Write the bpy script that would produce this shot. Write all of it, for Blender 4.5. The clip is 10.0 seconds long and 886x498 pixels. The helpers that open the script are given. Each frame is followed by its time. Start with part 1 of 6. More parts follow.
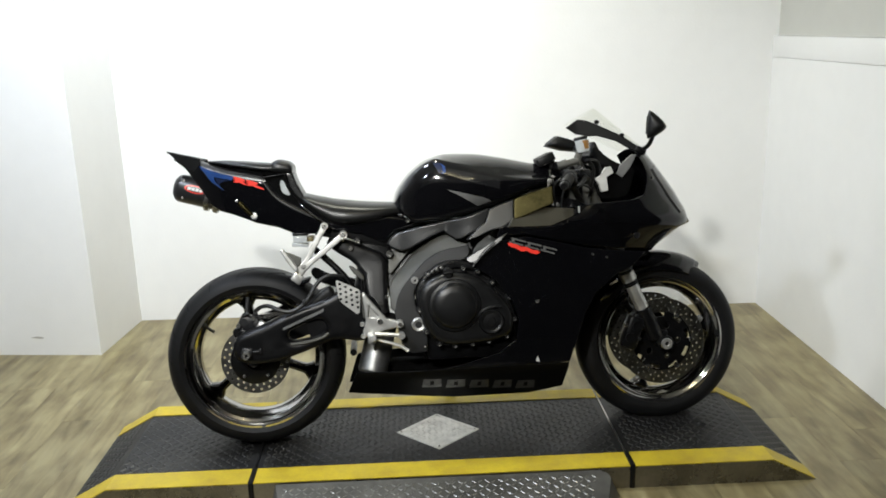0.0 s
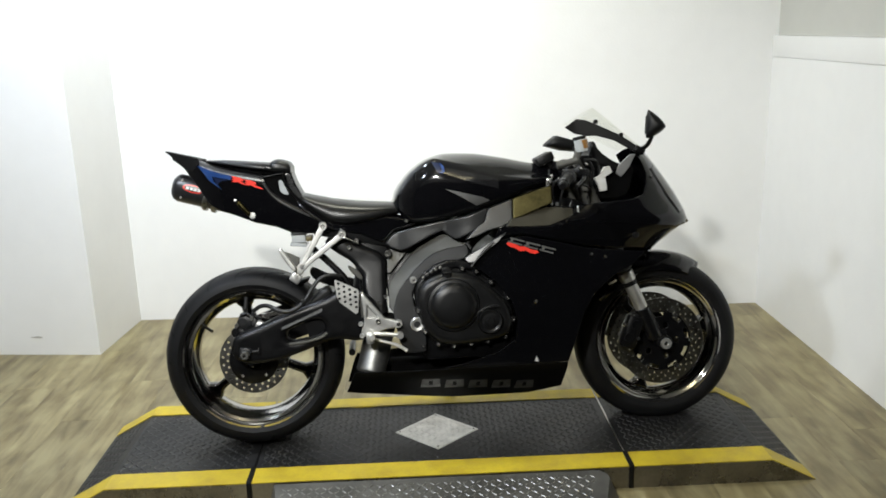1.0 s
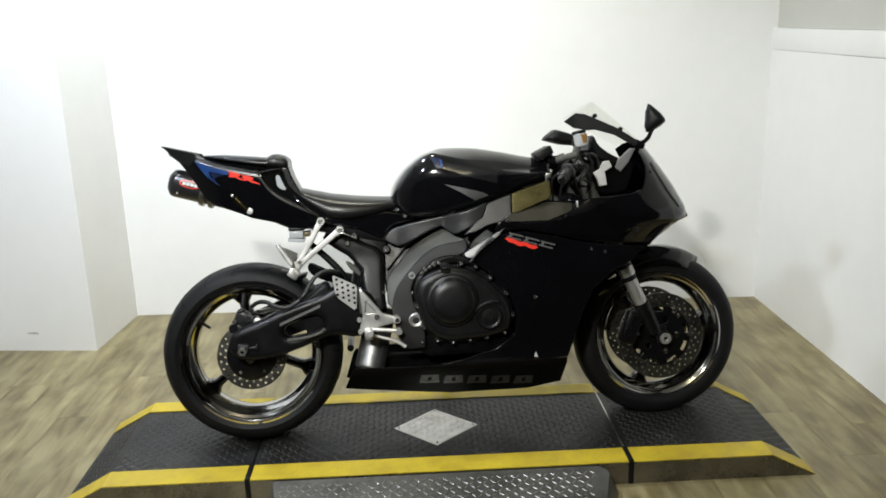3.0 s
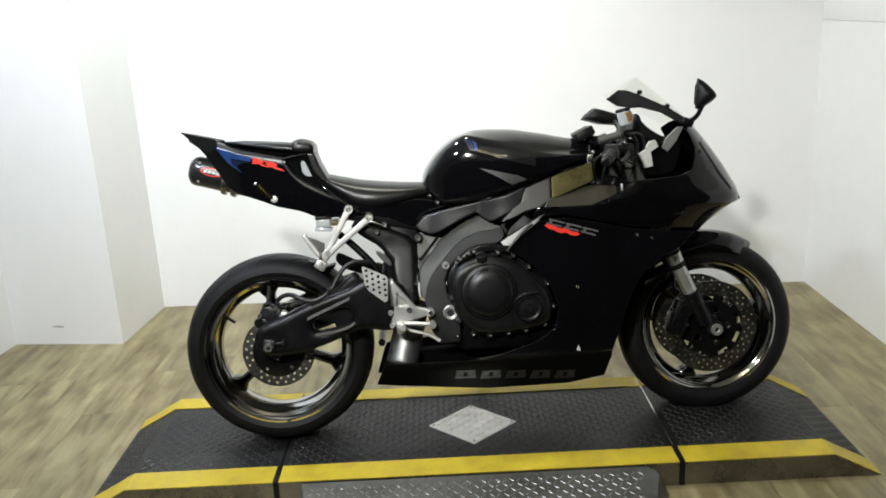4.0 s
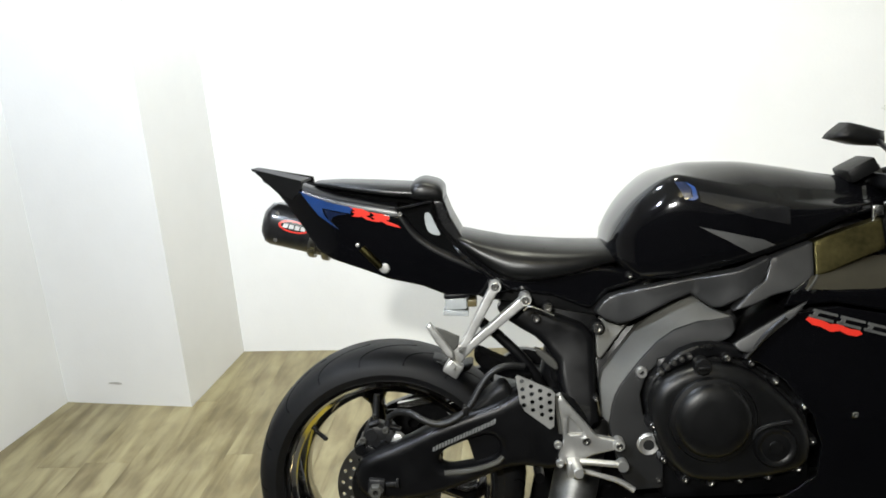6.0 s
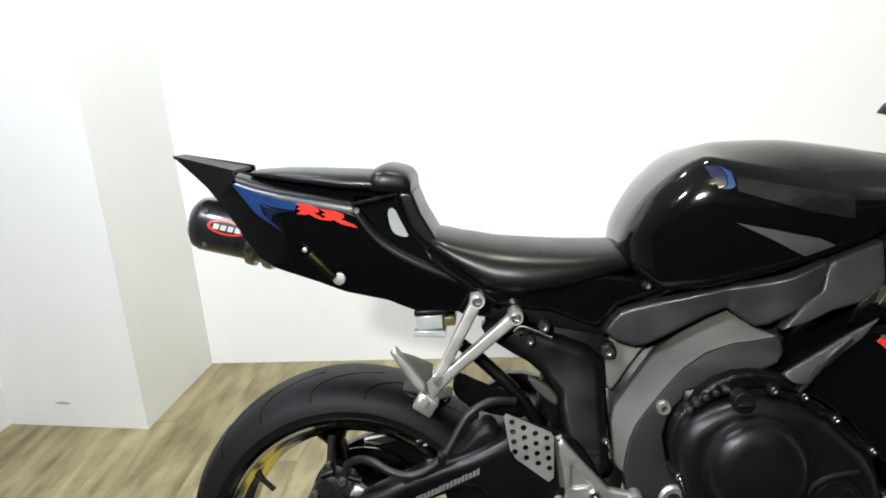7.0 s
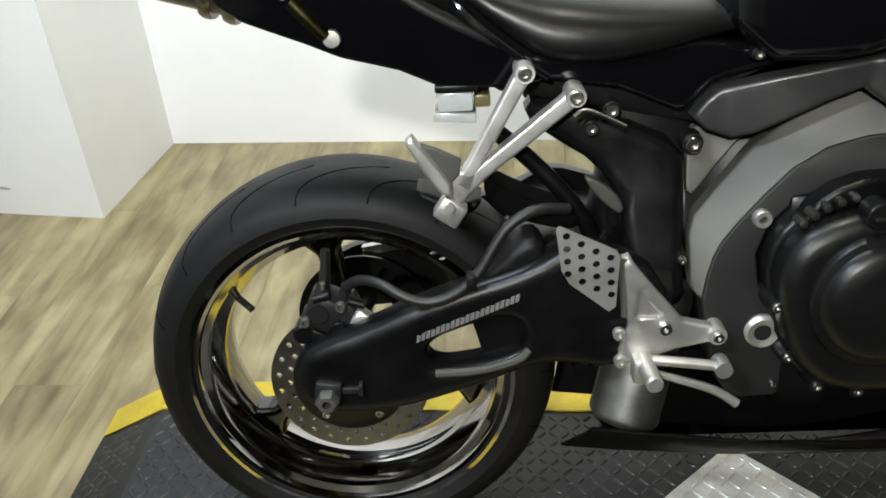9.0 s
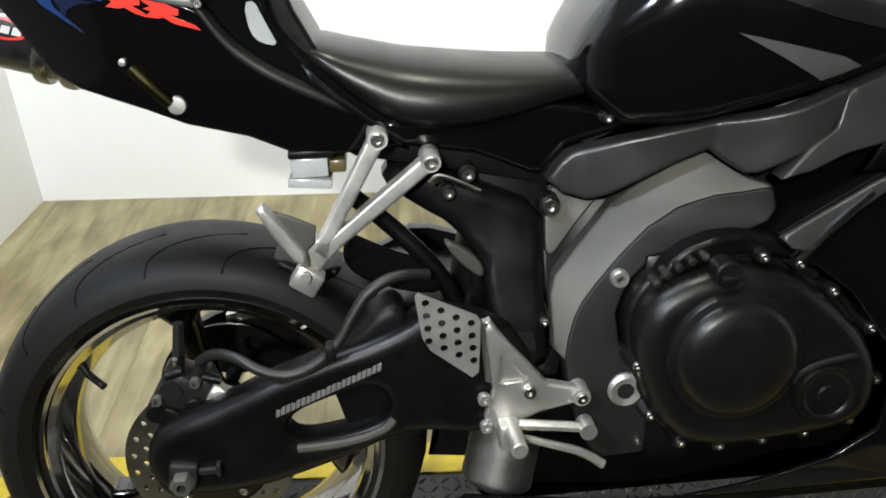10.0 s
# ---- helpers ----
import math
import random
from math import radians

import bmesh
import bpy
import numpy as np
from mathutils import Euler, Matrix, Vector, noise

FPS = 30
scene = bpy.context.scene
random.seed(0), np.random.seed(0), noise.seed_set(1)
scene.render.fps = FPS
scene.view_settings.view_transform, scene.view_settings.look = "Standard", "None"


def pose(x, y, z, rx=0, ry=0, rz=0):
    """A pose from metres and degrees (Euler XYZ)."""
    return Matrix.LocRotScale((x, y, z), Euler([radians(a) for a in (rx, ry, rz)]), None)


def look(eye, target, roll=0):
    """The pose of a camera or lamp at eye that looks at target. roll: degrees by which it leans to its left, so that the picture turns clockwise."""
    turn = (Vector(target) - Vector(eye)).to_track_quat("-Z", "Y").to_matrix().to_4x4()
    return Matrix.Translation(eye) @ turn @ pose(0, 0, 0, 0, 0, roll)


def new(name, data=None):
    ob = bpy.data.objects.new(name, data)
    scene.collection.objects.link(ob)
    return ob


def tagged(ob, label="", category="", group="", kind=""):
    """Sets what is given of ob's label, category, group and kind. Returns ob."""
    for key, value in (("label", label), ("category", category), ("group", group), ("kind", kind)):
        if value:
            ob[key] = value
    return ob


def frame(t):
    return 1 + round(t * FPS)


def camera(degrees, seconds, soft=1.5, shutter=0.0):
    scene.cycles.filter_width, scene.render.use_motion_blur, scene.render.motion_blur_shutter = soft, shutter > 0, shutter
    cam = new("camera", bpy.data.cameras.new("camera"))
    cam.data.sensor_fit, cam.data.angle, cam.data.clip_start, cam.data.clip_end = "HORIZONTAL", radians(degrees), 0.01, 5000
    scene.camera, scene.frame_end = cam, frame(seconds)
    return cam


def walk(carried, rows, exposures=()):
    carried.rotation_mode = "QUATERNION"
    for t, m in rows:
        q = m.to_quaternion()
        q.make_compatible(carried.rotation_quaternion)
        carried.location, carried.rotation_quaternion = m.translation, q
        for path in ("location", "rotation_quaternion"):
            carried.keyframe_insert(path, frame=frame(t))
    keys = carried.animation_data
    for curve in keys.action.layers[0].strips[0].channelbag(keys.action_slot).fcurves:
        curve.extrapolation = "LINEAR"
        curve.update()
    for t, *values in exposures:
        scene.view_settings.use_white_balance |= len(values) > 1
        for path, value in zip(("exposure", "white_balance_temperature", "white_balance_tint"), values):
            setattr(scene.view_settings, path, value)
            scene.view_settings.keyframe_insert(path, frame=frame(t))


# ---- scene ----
cam = camera(55.2, 10.0, soft=1.75)
PATH = [
    (0, (0.55, -2.622, 1.415), (0.617, -0.688, 0.909), -1.6),
    (0.5, (0.555, -2.623, 1.412), (0.619, -0.689, 0.906), -1.7),
    (1, (0.557, -2.619, 1.413), (0.622, -0.685, 0.907), -1.6),
    (1.5, (0.56, -2.615, 1.411), (0.63, -0.68, 0.91), -1.8),
    (2, (0.56, -2.612, 1.406), (0.627, -0.675, 0.912), -2.2),
    (2.5, (0.555, -2.609, 1.411), (0.628, -0.672, 0.921), -1.4),
    (3.8, (0.544, -2.503, 1.423), (0.586, -0.592, 0.833), -3.1),
    (4, (0.541, -2.447, 1.39), (0.541, -0.526, 0.833), -2.9),
    (4.5, (0.532, -2.241, 1.386), (0.368, -0.315, 0.875), -2.3),
    (5, (0.465, -2.056, 1.399), (0.174, -0.162, 0.825), -3.8),
    (5.5, (0.389, -1.82, 1.367), (0.155, 0.075, 0.771), -3.8),
    (5.7, (0.355, -1.712, 1.395), (0.157, 0.189, 0.808), -4.3),
    (6.8, (0.336, -1.253, 1.349), (0.056, 0.617, 0.698), -3.8),
    (7, (0.364, -1.209, 1.301), (0.139, 0.682, 0.688), -4.9),
    (7.5, (0.329, -1.041, 1.294), (0.174, 0.885, 0.777), -3.3),
    (8, (0.278, -0.923, 1.257), (0.107, 0.938, 0.542), -4.2),
    (8.5, (0.265, -0.881, 1.213), (0.099, 0.888, 0.293), -4.0),
    (9, (0.251, -0.889, 1.173), (0.079, 0.78, 0.084), -3.9),
    (9.5, (0.255, -0.884, 1.165), (0.083, 0.785, 0.076), -3.0),
    (10, (0.306, -0.853, 1.183), (0.36, 0.871, 0.171), -1.5),
]
walk(cam, [(t, look(eye, target, roll)) for t, eye, target, roll in PATH],
     [(0, 0.0), (4, 0.02), (5.5, 0.08), (7, 0.12), (8.5, 0.16), (10, 0.16)])

# ---- world and lamps ----
world = bpy.data.worlds.new("room_air")
world.use_nodes = True
world.node_tree.nodes["Background"].inputs[0].default_value = (0.9, 0.95, 1.0, 1)
world.node_tree.nodes["Background"].inputs[1].default_value = 0.01
scene.world = world


def area_lamp(name, eye, target, sx, sy, watts, colour, spread=180):
    data = bpy.data.lights.new(name, "AREA")
    data.shape, data.size, data.size_y, data.energy, data.color = "RECTANGLE", sx, sy, watts, colour
    data.spread = radians(spread)
    ob = new(name, data)
    ob.matrix_world = look(eye, target)
    return ob


WARM = (1.01, 1.0, 0.84)
COOL = (0.9, 1.0, 1.17)
for lx, tint in ((-0.58, COOL), (0.42, WARM)):
    area_lamp("ceiling_panel_back", (lx, 0.38, 2.62), (lx + 0.05, 1.3, 0.9), 0.18, 0.14, 22.5 if lx < 0 else 16, tint, 160)
area_lamp("ceiling_panel_left", (-0.93, -1.44, 2.62), (0.5, 0.2, 0.6), 0.13, 0.09, 17.5, COOL, 120)
# Unseen lamp behind the viewpoint, set from the nose and mirror shadows.
area_lamp("front_ceiling_lamp", (-0.2, -2.95, 2.6), (0.7, 1.0, 0.8), 0.17, 0.11, 20, (1.0, 1.0, 0.95), 75)
area_lamp("ceiling_tube", (0.6, -1.5, 2.46), (0.6, -1.2, 0), 0.5, 0.05, 3, (1.0, 0.86, 0.5))
# Upward fill lamp added to brighten the ceiling for reflections.
area_lamp("ceiling_uplight_fill", (0.6, -1.5, 2.48), (0.6, -1.5, 2.7), 0.5, 0.05, 5, (1.0, 0.88, 0.6))

# ---- materials ----


def material(name, colour, rough=0.5, metal=0.0, coat=0.0, var=0.0, scale=20.0, bump=0.0, bump_scale=200.0,
             rough_var=0.0, random_var=0.0, second=None, spec=0.5):
    m = bpy.data.materials.new(name)
    m.use_nodes = True
    nt = m.node_tree
    b = nt.nodes["Principled BSDF"]
    b.inputs["Base Color"].default_value = (*colour, 1)
    b.inputs["Roughness"].default_value = rough
    b.inputs["Metallic"].default_value = metal
    b.inputs["Coat Weight"].default_value = coat
    b.inputs["Coat Roughness"].default_value = 0.03
    b.inputs["Specular IOR Level"].default_value = spec
    tc = nt.nodes.new("ShaderNodeTexCoord")
    if var or second:
        n1 = nt.nodes.new("ShaderNodeTexNoise")
        n1.inputs["Scale"].default_value = scale
        n1.inputs["Detail"].default_value = 6
        nt.links.new(tc.outputs["Object"], n1.inputs["Vector"])
        n2 = nt.nodes.new("ShaderNodeTexNoise")
        n2.inputs["Scale"].default_value = scale * 9
        n2.inputs["Detail"].default_value = 3
        nt.links.new(tc.outputs["Object"], n2.inputs["Vector"])
        avg = nt.nodes.new("ShaderNodeMath")
        avg.operation = "MULTIPLY_ADD"
        avg.inputs[1].default_value = 0.35
        nt.links.new(n2.outputs[0], avg.inputs[0])
        nt.links.new(n1.outputs[0], avg.inputs[2])
        ramp = nt.nodes.new("ShaderNodeValToRGB")
        ramp.color_ramp.elements[0].position = 0.45
        ramp.color_ramp.elements[1].position = 0.9
        lo = second or [c * (1 - var) for c in colour]
        ramp.color_ramp.elements[0].color = (*lo, 1)
        ramp.color_ramp.elements[1].color = (*[min(1, c * (1 + var)) for c in colour], 1)
        nt.links.new(avg.outputs[0], ramp.inputs[0])
        nt.links.new(ramp.outputs[0], b.inputs["Base Color"])
        if rough_var:
            mr = nt.nodes.new("ShaderNodeMapRange")
            mr.inputs["From Min"].default_value, mr.inputs["From Max"].default_value = 0.4, 0.95
            mr.inputs["To Min"].default_value, mr.inputs["To Max"].default_value = rough - rough_var, rough + rough_var
            nt.links.new(avg.outputs[0], mr.inputs[0])
            nt.links.new(mr.outputs[0], b.inputs["Roughness"])
    if bump:
        n3 = nt.nodes.new("ShaderNodeTexNoise")
        n3.inputs["Scale"].default_value = bump_scale
        n3.inputs["Detail"].default_value = 4
        nt.links.new(tc.outputs["Object"], n3.inputs["Vector"])
        bp = nt.nodes.new("ShaderNodeBump")
        bp.inputs["Strength"].default_value = bump
        bp.inputs["Distance"].default_value = 0.002
        nt.links.new(n3.outputs[0], bp.inputs["Height"])
        nt.links.new(bp.outputs[0], b.inputs["Normal"])
    return m


WALL = material("white_wall_paint", (0.8, 0.8, 0.785), 0.75, var=0.03, scale=1.3, bump=0.25, bump_scale=90)
# Grey holds the shade above the ledge; also tones the unseen front wall top.
WALL_GREY = material("shade_fill_grey", (0.52, 0.52, 0.48), 0.75, var=0.04, scale=1.3, bump=0.25, bump_scale=90)
CHARCOAL = material("unseen_wall_charcoal", (0.012, 0.012, 0.013), 0.85, var=0.05, scale=2)
CEIL = material("ceiling_paint", (0.75, 0.75, 0.72), 0.85, var=0.04, scale=2)
PAINT = material("gloss_black_paint", (0.0025, 0.0025, 0.003), 0.085, var=0.15, scale=6, bump=0.012, bump_scale=14, spec=0.5)
SOFT_GLOSS = material("dulled_black_gloss", (0.003, 0.003, 0.0033), 0.3, var=0.15, scale=8, rough_var=0.05, spec=0.5)
PLASTIC = material("matte_black_plastic", (0.004, 0.004, 0.004), 0.44, var=0.25, scale=30, bump=0.15, bump_scale=500, spec=0.22)
SATIN = material("satin_black_enamel", (0.003, 0.003, 0.0033), 0.34, var=0.2, scale=25, rough_var=0.08, bump=0.05, spec=0.24)
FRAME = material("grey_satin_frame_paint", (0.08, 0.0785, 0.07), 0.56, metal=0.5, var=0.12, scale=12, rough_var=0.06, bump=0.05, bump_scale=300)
# Darker copy of the frame grey: the arm face's shade put into colour.
ARM = material("shaded_frame_paint", (0.011, 0.011, 0.0108), 0.5, metal=0.0, spec=0.2, var=0.12, scale=12, rough_var=0.06, bump=0.05, bump_scale=300)
FRAME_DARK = material("dark_grey_frame_paint", (0.016, 0.016, 0.0165), 0.38, metal=0.35, var=0.15, scale=12, rough_var=0.06)
FRAME_SATIN = material("satin_grey_cover", (0.036, 0.036, 0.0355), 0.33, metal=0.5, var=0.12, scale=12, rough_var=0.05, bump=0.04)
ENGINE = material("charcoal_engine_paint", (0.004, 0.004, 0.0041), 0.36, metal=0.0, var=0.25, scale=14, rough_var=0.06, bump=0.04, bump_scale=350, spec=0.34)
ALU = material("cast_aluminium", (0.52, 0.515, 0.49), 0.42, metal=0.85, var=0.12, scale=25, rough_var=0.06, bump=0.03, bump_scale=250)
STEEL = material("bolt_steel", (0.62, 0.61, 0.58), 0.25, metal=1.0, var=0.2, scale=60)
CHROME = material("dark_chrome", (0.46, 0.447, 0.425), 0.07, metal=1.0, var=0.08, scale=8, rough_var=0.02)
LAMP_GLASS = material("smoked_lamp_glass", (0.005, 0.005, 0.0055), 0.06, var=0.1, scale=10, spec=0.35)
DARK_CHROME = material("black_chrome", (0.1, 0.098, 0.095), 0.12, metal=1.0, var=0.2, scale=10, rough_var=0.03)
DISC = material("brake_disc_steel", (0.27, 0.266, 0.25), 0.32, metal=1.0, var=0.15, scale=30, rough_var=0.08)
DISC_DARK = material("dark_disc_steel", (0.17, 0.167, 0.145), 0.34, metal=1.0, var=0.2, scale=30, rough_var=0.08)
RUBBER = material("tyre_rubber", (0.0042, 0.0042, 0.0045), 0.56, var=0.35, scale=12, rough_var=0.1, bump=0.12, bump_scale=400, spec=0.24)
# Near-black with shade put in: keeps recesses, gaps, fillers and hugger dark.
SHADE_BLACK = material("shade_black", (0.0015, 0.0015, 0.0015), 0.9, var=0.3, scale=30, spec=0.06)
GROOVE = material("groove_rubber", (0.0026, 0.0026, 0.0027), 0.8, var=0.2, scale=40, spec=0.05)
HOSE = material("hose_rubber", (0.005, 0.005, 0.005), 0.48, var=0.2, scale=40)
VINYL = material("seat_vinyl", (0.004, 0.004, 0.0039), 0.32, var=0.2, scale=20, rough_var=0.05, bump=0.06, bump_scale=350, spec=0.28)
CARBON = material("carbon_fibre", (0.01, 0.01, 0.0105), 0.3, coat=0.6, var=0.5, scale=90)
RED = material("red_decal", (0.72, 0.035, 0.02), 0.35, coat=0.6, var=0.08, scale=20)
BLUE = material("blue_mark", (0.009, 0.038, 0.145), 0.3, coat=0.8, var=0.25, scale=12)
DARK_BLUE = material("dark_blue_mark", (0.003, 0.009, 0.035), 0.3, coat=0.8, var=0.3, scale=12)
GREY = material("grey_decal", (0.16, 0.16, 0.155), 0.35, coat=0.6, var=0.15, scale=25)
SILVER = material("silver_grey_decal", (0.13, 0.13, 0.125), 0.3, metal=0.6, var=0.15, scale=25)
GREY_DECAL = material("faded_grey_decal", (0.085, 0.085, 0.08), 0.4, coat=0.3, var=0.25, scale=30)
DARK_BAND = material("charcoal_band", (0.01, 0.01, 0.0105), 0.2, coat=0.6, var=0.2, scale=20)
DIM_GREY = material("worn_grey_decal", (0.055, 0.052, 0.048), 0.4, coat=0.3, var=0.35, scale=60)
WHITE = material("white_decal", (0.55, 0.55, 0.53), 0.4, var=0.1, scale=40)
LENS = material("clear_lens", (0.36, 0.375, 0.37), 0.15, var=0.1, scale=20, coat=0.5)
AMBER = material("amber_fluid", (0.24, 0.12, 0.035), 0.2, var=0.1, scale=20, coat=0.5)
OLIVE_LENS = material("dull_olive_lens", (0.1, 0.078, 0.03), 0.3, var=0.2, scale=25, coat=0.3)
PIPE = material("tarnished_pipe_steel", (0.26, 0.26, 0.25), 0.46, metal=1.0, var=0.25, scale=20, rough_var=0.08)
TAPE = material("yellow_floor_tape", (0.49, 0.375, 0.018), 0.5, var=0.16, scale=14, rough_var=0.1, second=(0.4, 0.29, 0.018), bump=0.2, bump_scale=60)
DECK = material("black_painted_deck", (0.0085, 0.0084, 0.0083), 0.48, metal=0.1, var=0.4, scale=5, rough_var=0.12, bump=0.2, bump_scale=150)
TREAD = material("worn_black_tread", (0.04, 0.039, 0.037), 0.38, metal=0.45, var=0.5, scale=7, rough_var=0.1)
BARE = material("bare_steel_plate", (0.55, 0.54, 0.5), 0.45, metal=0.45, var=0.25, scale=18, rough_var=0.1, bump=0.2, bump_scale=80)
RAMPT = material("worn_ramp_tread", (0.22, 0.217, 0.2), 0.34, metal=0.8, var=0.4, scale=8, rough_var=0.1)
# Warm brown reflection put into the metal's colour, for head front and tail stay.
SPAR = material("reflection_toned_metal", (0.04, 0.035, 0.015), 0.42, metal=1.0, var=0.6, scale=11, rough_var=0.05)
PAN = material("worn_black_pan", (0.002, 0.002, 0.0021), 0.5, var=0.3, scale=10, rough_var=0.06, bump=0.05, spec=0.08)
SKIRT = material("brushed_steel_skirt", (0.2, 0.185, 0.15), 0.3, metal=0.85, var=0.3, scale=9, rough_var=0.1, bump=0.15, bump_scale=60)
RAMPM = material("dull_steel_tread_plate", (0.13, 0.127, 0.115), 0.42, metal=0.6, var=0.35, scale=6, rough_var=0.1, bump=0.15, bump_scale=90)
DARK_WOOD = material("dark_stained_wood", (0.03, 0.022, 0.014), 0.3, var=0.5, scale=14, coat=0.3)
DARK_FLOOR = material("unseen_dark_floor", (0.014, 0.014, 0.014), 0.95, var=0.3, scale=40, bump=0.4, bump_scale=300, spec=0.1)
BRONZE_GREY = material("bronze_grey_paint", (0.026, 0.023, 0.015), 0.3, metal=0.2, coat=0.4, var=0.15, scale=9)
SCUFF = material("grey_scuff", (0.42, 0.41, 0.38), 0.8, var=0.3, scale=60)


def screen_material():
    m = bpy.data.materials.new("clear_windscreen")
    m.use_nodes = True
    nt = m.node_tree
    out = nt.nodes["Material Output"]
    nt.nodes.remove(nt.nodes["Principled BSDF"])
    tr, gl, mix = (nt.nodes.new("ShaderNode" + k) for k in ("BsdfTransparent", "BsdfGlossy", "MixShader"))
    tr.inputs[0].default_value = (0.95, 0.955, 0.93, 1)
    gl.inputs["Roughness"].default_value = 0.05
    mix.inputs[0].default_value = 0.05
    nt.links.new(tr.outputs[0], mix.inputs[1])
    nt.links.new(gl.outputs[0], mix.inputs[2])
    nt.links.new(mix.outputs[0], out.inputs[0])
    return m


SCREEN = screen_material()


def plank_material():
    m = material("oak_vinyl_plank", (0.4, 0.32, 0.2), 0.42)
    nt = m.node_tree
    b = nt.nodes["Principled BSDF"]
    info = nt.nodes.new("ShaderNodeObjectInfo")
    tc = nt.nodes.new("ShaderNodeTexCoord")
    add = nt.nodes.new("ShaderNodeVectorMath")
    add.operation = "ADD"
    sc = nt.nodes.new("ShaderNodeVectorMath")
    sc.operation = "SCALE"
    sc.inputs["Scale"].default_value = 37.0
    comb = nt.nodes.new("ShaderNodeCombineXYZ")
    nt.links.new(info.outputs["Random"], comb.inputs[0])
    nt.links.new(info.outputs["Random"], comb.inputs[1])
    nt.links.new(comb.outputs[0], sc.inputs[0])
    nt.links.new(tc.outputs["Object"], add.inputs[0])
    nt.links.new(sc.outputs[0], add.inputs[1])
    mapn = nt.nodes.new("ShaderNodeMapping")
    mapn.inputs["Scale"].default_value = (24, 3.2, 1)
    nt.links.new(add.outputs[0], mapn.inputs[0])
    n1 = nt.nodes.new("ShaderNodeTexNoise")
    n1.inputs["Scale"].default_value, n1.inputs["Detail"].default_value, n1.inputs["Distortion"].default_value = 1.0, 7, 0.6
    nt.links.new(mapn.outputs[0], n1.inputs["Vector"])
    map2 = nt.nodes.new("ShaderNodeMapping")
    map2.inputs["Scale"].default_value = (9, 4.5, 1)
    nt.links.new(add.outputs[0], map2.inputs[0])
    n2 = nt.nodes.new("ShaderNodeTexNoise")
    n2.inputs["Scale"].default_value, n2.inputs["Detail"].default_value = 1.0, 4
    nt.links.new(map2.outputs[0], n2.inputs["Vector"])
    ramp = nt.nodes.new("ShaderNodeValToRGB")
    els = ramp.color_ramp.elements
    els[0].position, els[0].color = 0.3, (0.15, 0.121, 0.054, 1)
    els[1].position, els[1].color = 0.66, (0.295, 0.258, 0.142, 1)
    e = els.new(0.46)
    e.color = (0.222, 0.187, 0.097, 1)
    nt.links.new(n1.outputs[0], ramp.inputs[0])
    ramp2 = nt.nodes.new("ShaderNodeValToRGB")
    ramp2.color_ramp.elements[0].position, ramp2.color_ramp.elements[0].color = 0.36, (0.7, 0.66, 0.6, 1)
    ramp2.color_ramp.elements[1].position, ramp2.color_ramp.elements[1].color = 0.58, (1.1, 1.09, 1.06, 1)
    nt.links.new(n2.outputs[0], ramp2.inputs[0])
    mul = nt.nodes.new("ShaderNodeMix")
    mul.data_type, mul.blend_type = "RGBA", "MULTIPLY"
    mul.inputs["Factor"].default_value = 1
    nt.links.new(ramp.outputs[0], mul.inputs["A"])
    nt.links.new(ramp2.outputs[0], mul.inputs["B"])
    hsv = nt.nodes.new("ShaderNodeHueSaturation")
    mr = nt.nodes.new("ShaderNodeMapRange")
    mr.inputs["To Min"].default_value, mr.inputs["To Max"].default_value = 0.9, 1.1
    nt.links.new(info.outputs["Random"], mr.inputs[0])
    nt.links.new(mr.outputs[0], hsv.inputs["Value"])
    nt.links.new(mul.outputs["Result"], hsv.inputs["Color"])
    nt.links.new(hsv.outputs[0], b.inputs["Base Color"])
    mr2 = nt.nodes.new("ShaderNodeMapRange")
    mr2.inputs["To Min"].default_value, mr2.inputs["To Max"].default_value = 0.3, 0.5
    nt.links.new(n1.outputs[0], mr2.inputs[0])
    nt.links.new(mr2.outputs[0], b.inputs["Roughness"])
    bp = nt.nodes.new("ShaderNodeBump")
    bp.inputs["Strength"].default_value, bp.inputs["Distance"].default_value = 0.25, 0.002
    nt.links.new(n1.outputs[0], bp.inputs["Height"])
    nt.links.new(bp.outputs[0], b.inputs["Normal"])
    return m


PLANK = plank_material()

# ---- mesh helpers ----
from mathutils import geometry


def part(name, bm, mat, parent, label="", angle=40, widen=True):
    """Links a bmesh as one mesh object under a thing or under a part."""
    if widen and parent is not None and parent.name.startswith("motorcycle"):
        for v in bm.verts:  # low parts pushed outwards so their traced outlines still fit the camera's view
            v.co.y += max(-1.0, min(1.0, v.co.y / 0.11)) * max(0.0, 0.035 - 0.034 * v.co.z)
    bmesh.ops.recalc_face_normals(bm, faces=bm.faces)
    me = bpy.data.meshes.new(name)
    bm.to_mesh(me)
    bm.free()
    me.polygons.foreach_set("use_smooth", [True] * len(me.polygons))
    me.set_sharp_from_angle(angle=radians(angle))
    me.materials.append(mat)
    ob = new(name, me)
    ob.parent = parent
    if label:
        ob["label"] = label
    return ob


def thing(name, label, category, m=None, group="", kind=""):
    ob = new(name)
    ob.empty_display_size = 0.05
    if m is not None:
        ob.matrix_world = m
    return tagged(ob, label, category, group, kind)


def merge(*bms):
    """Joins bmeshes into the first."""
    base = bms[0]
    for b in bms[1:]:
        me = bpy.data.meshes.new("tmp")
        b.to_mesh(me)
        b.free()
        base.from_mesh(me)
        bpy.data.meshes.remove(me)
    return base


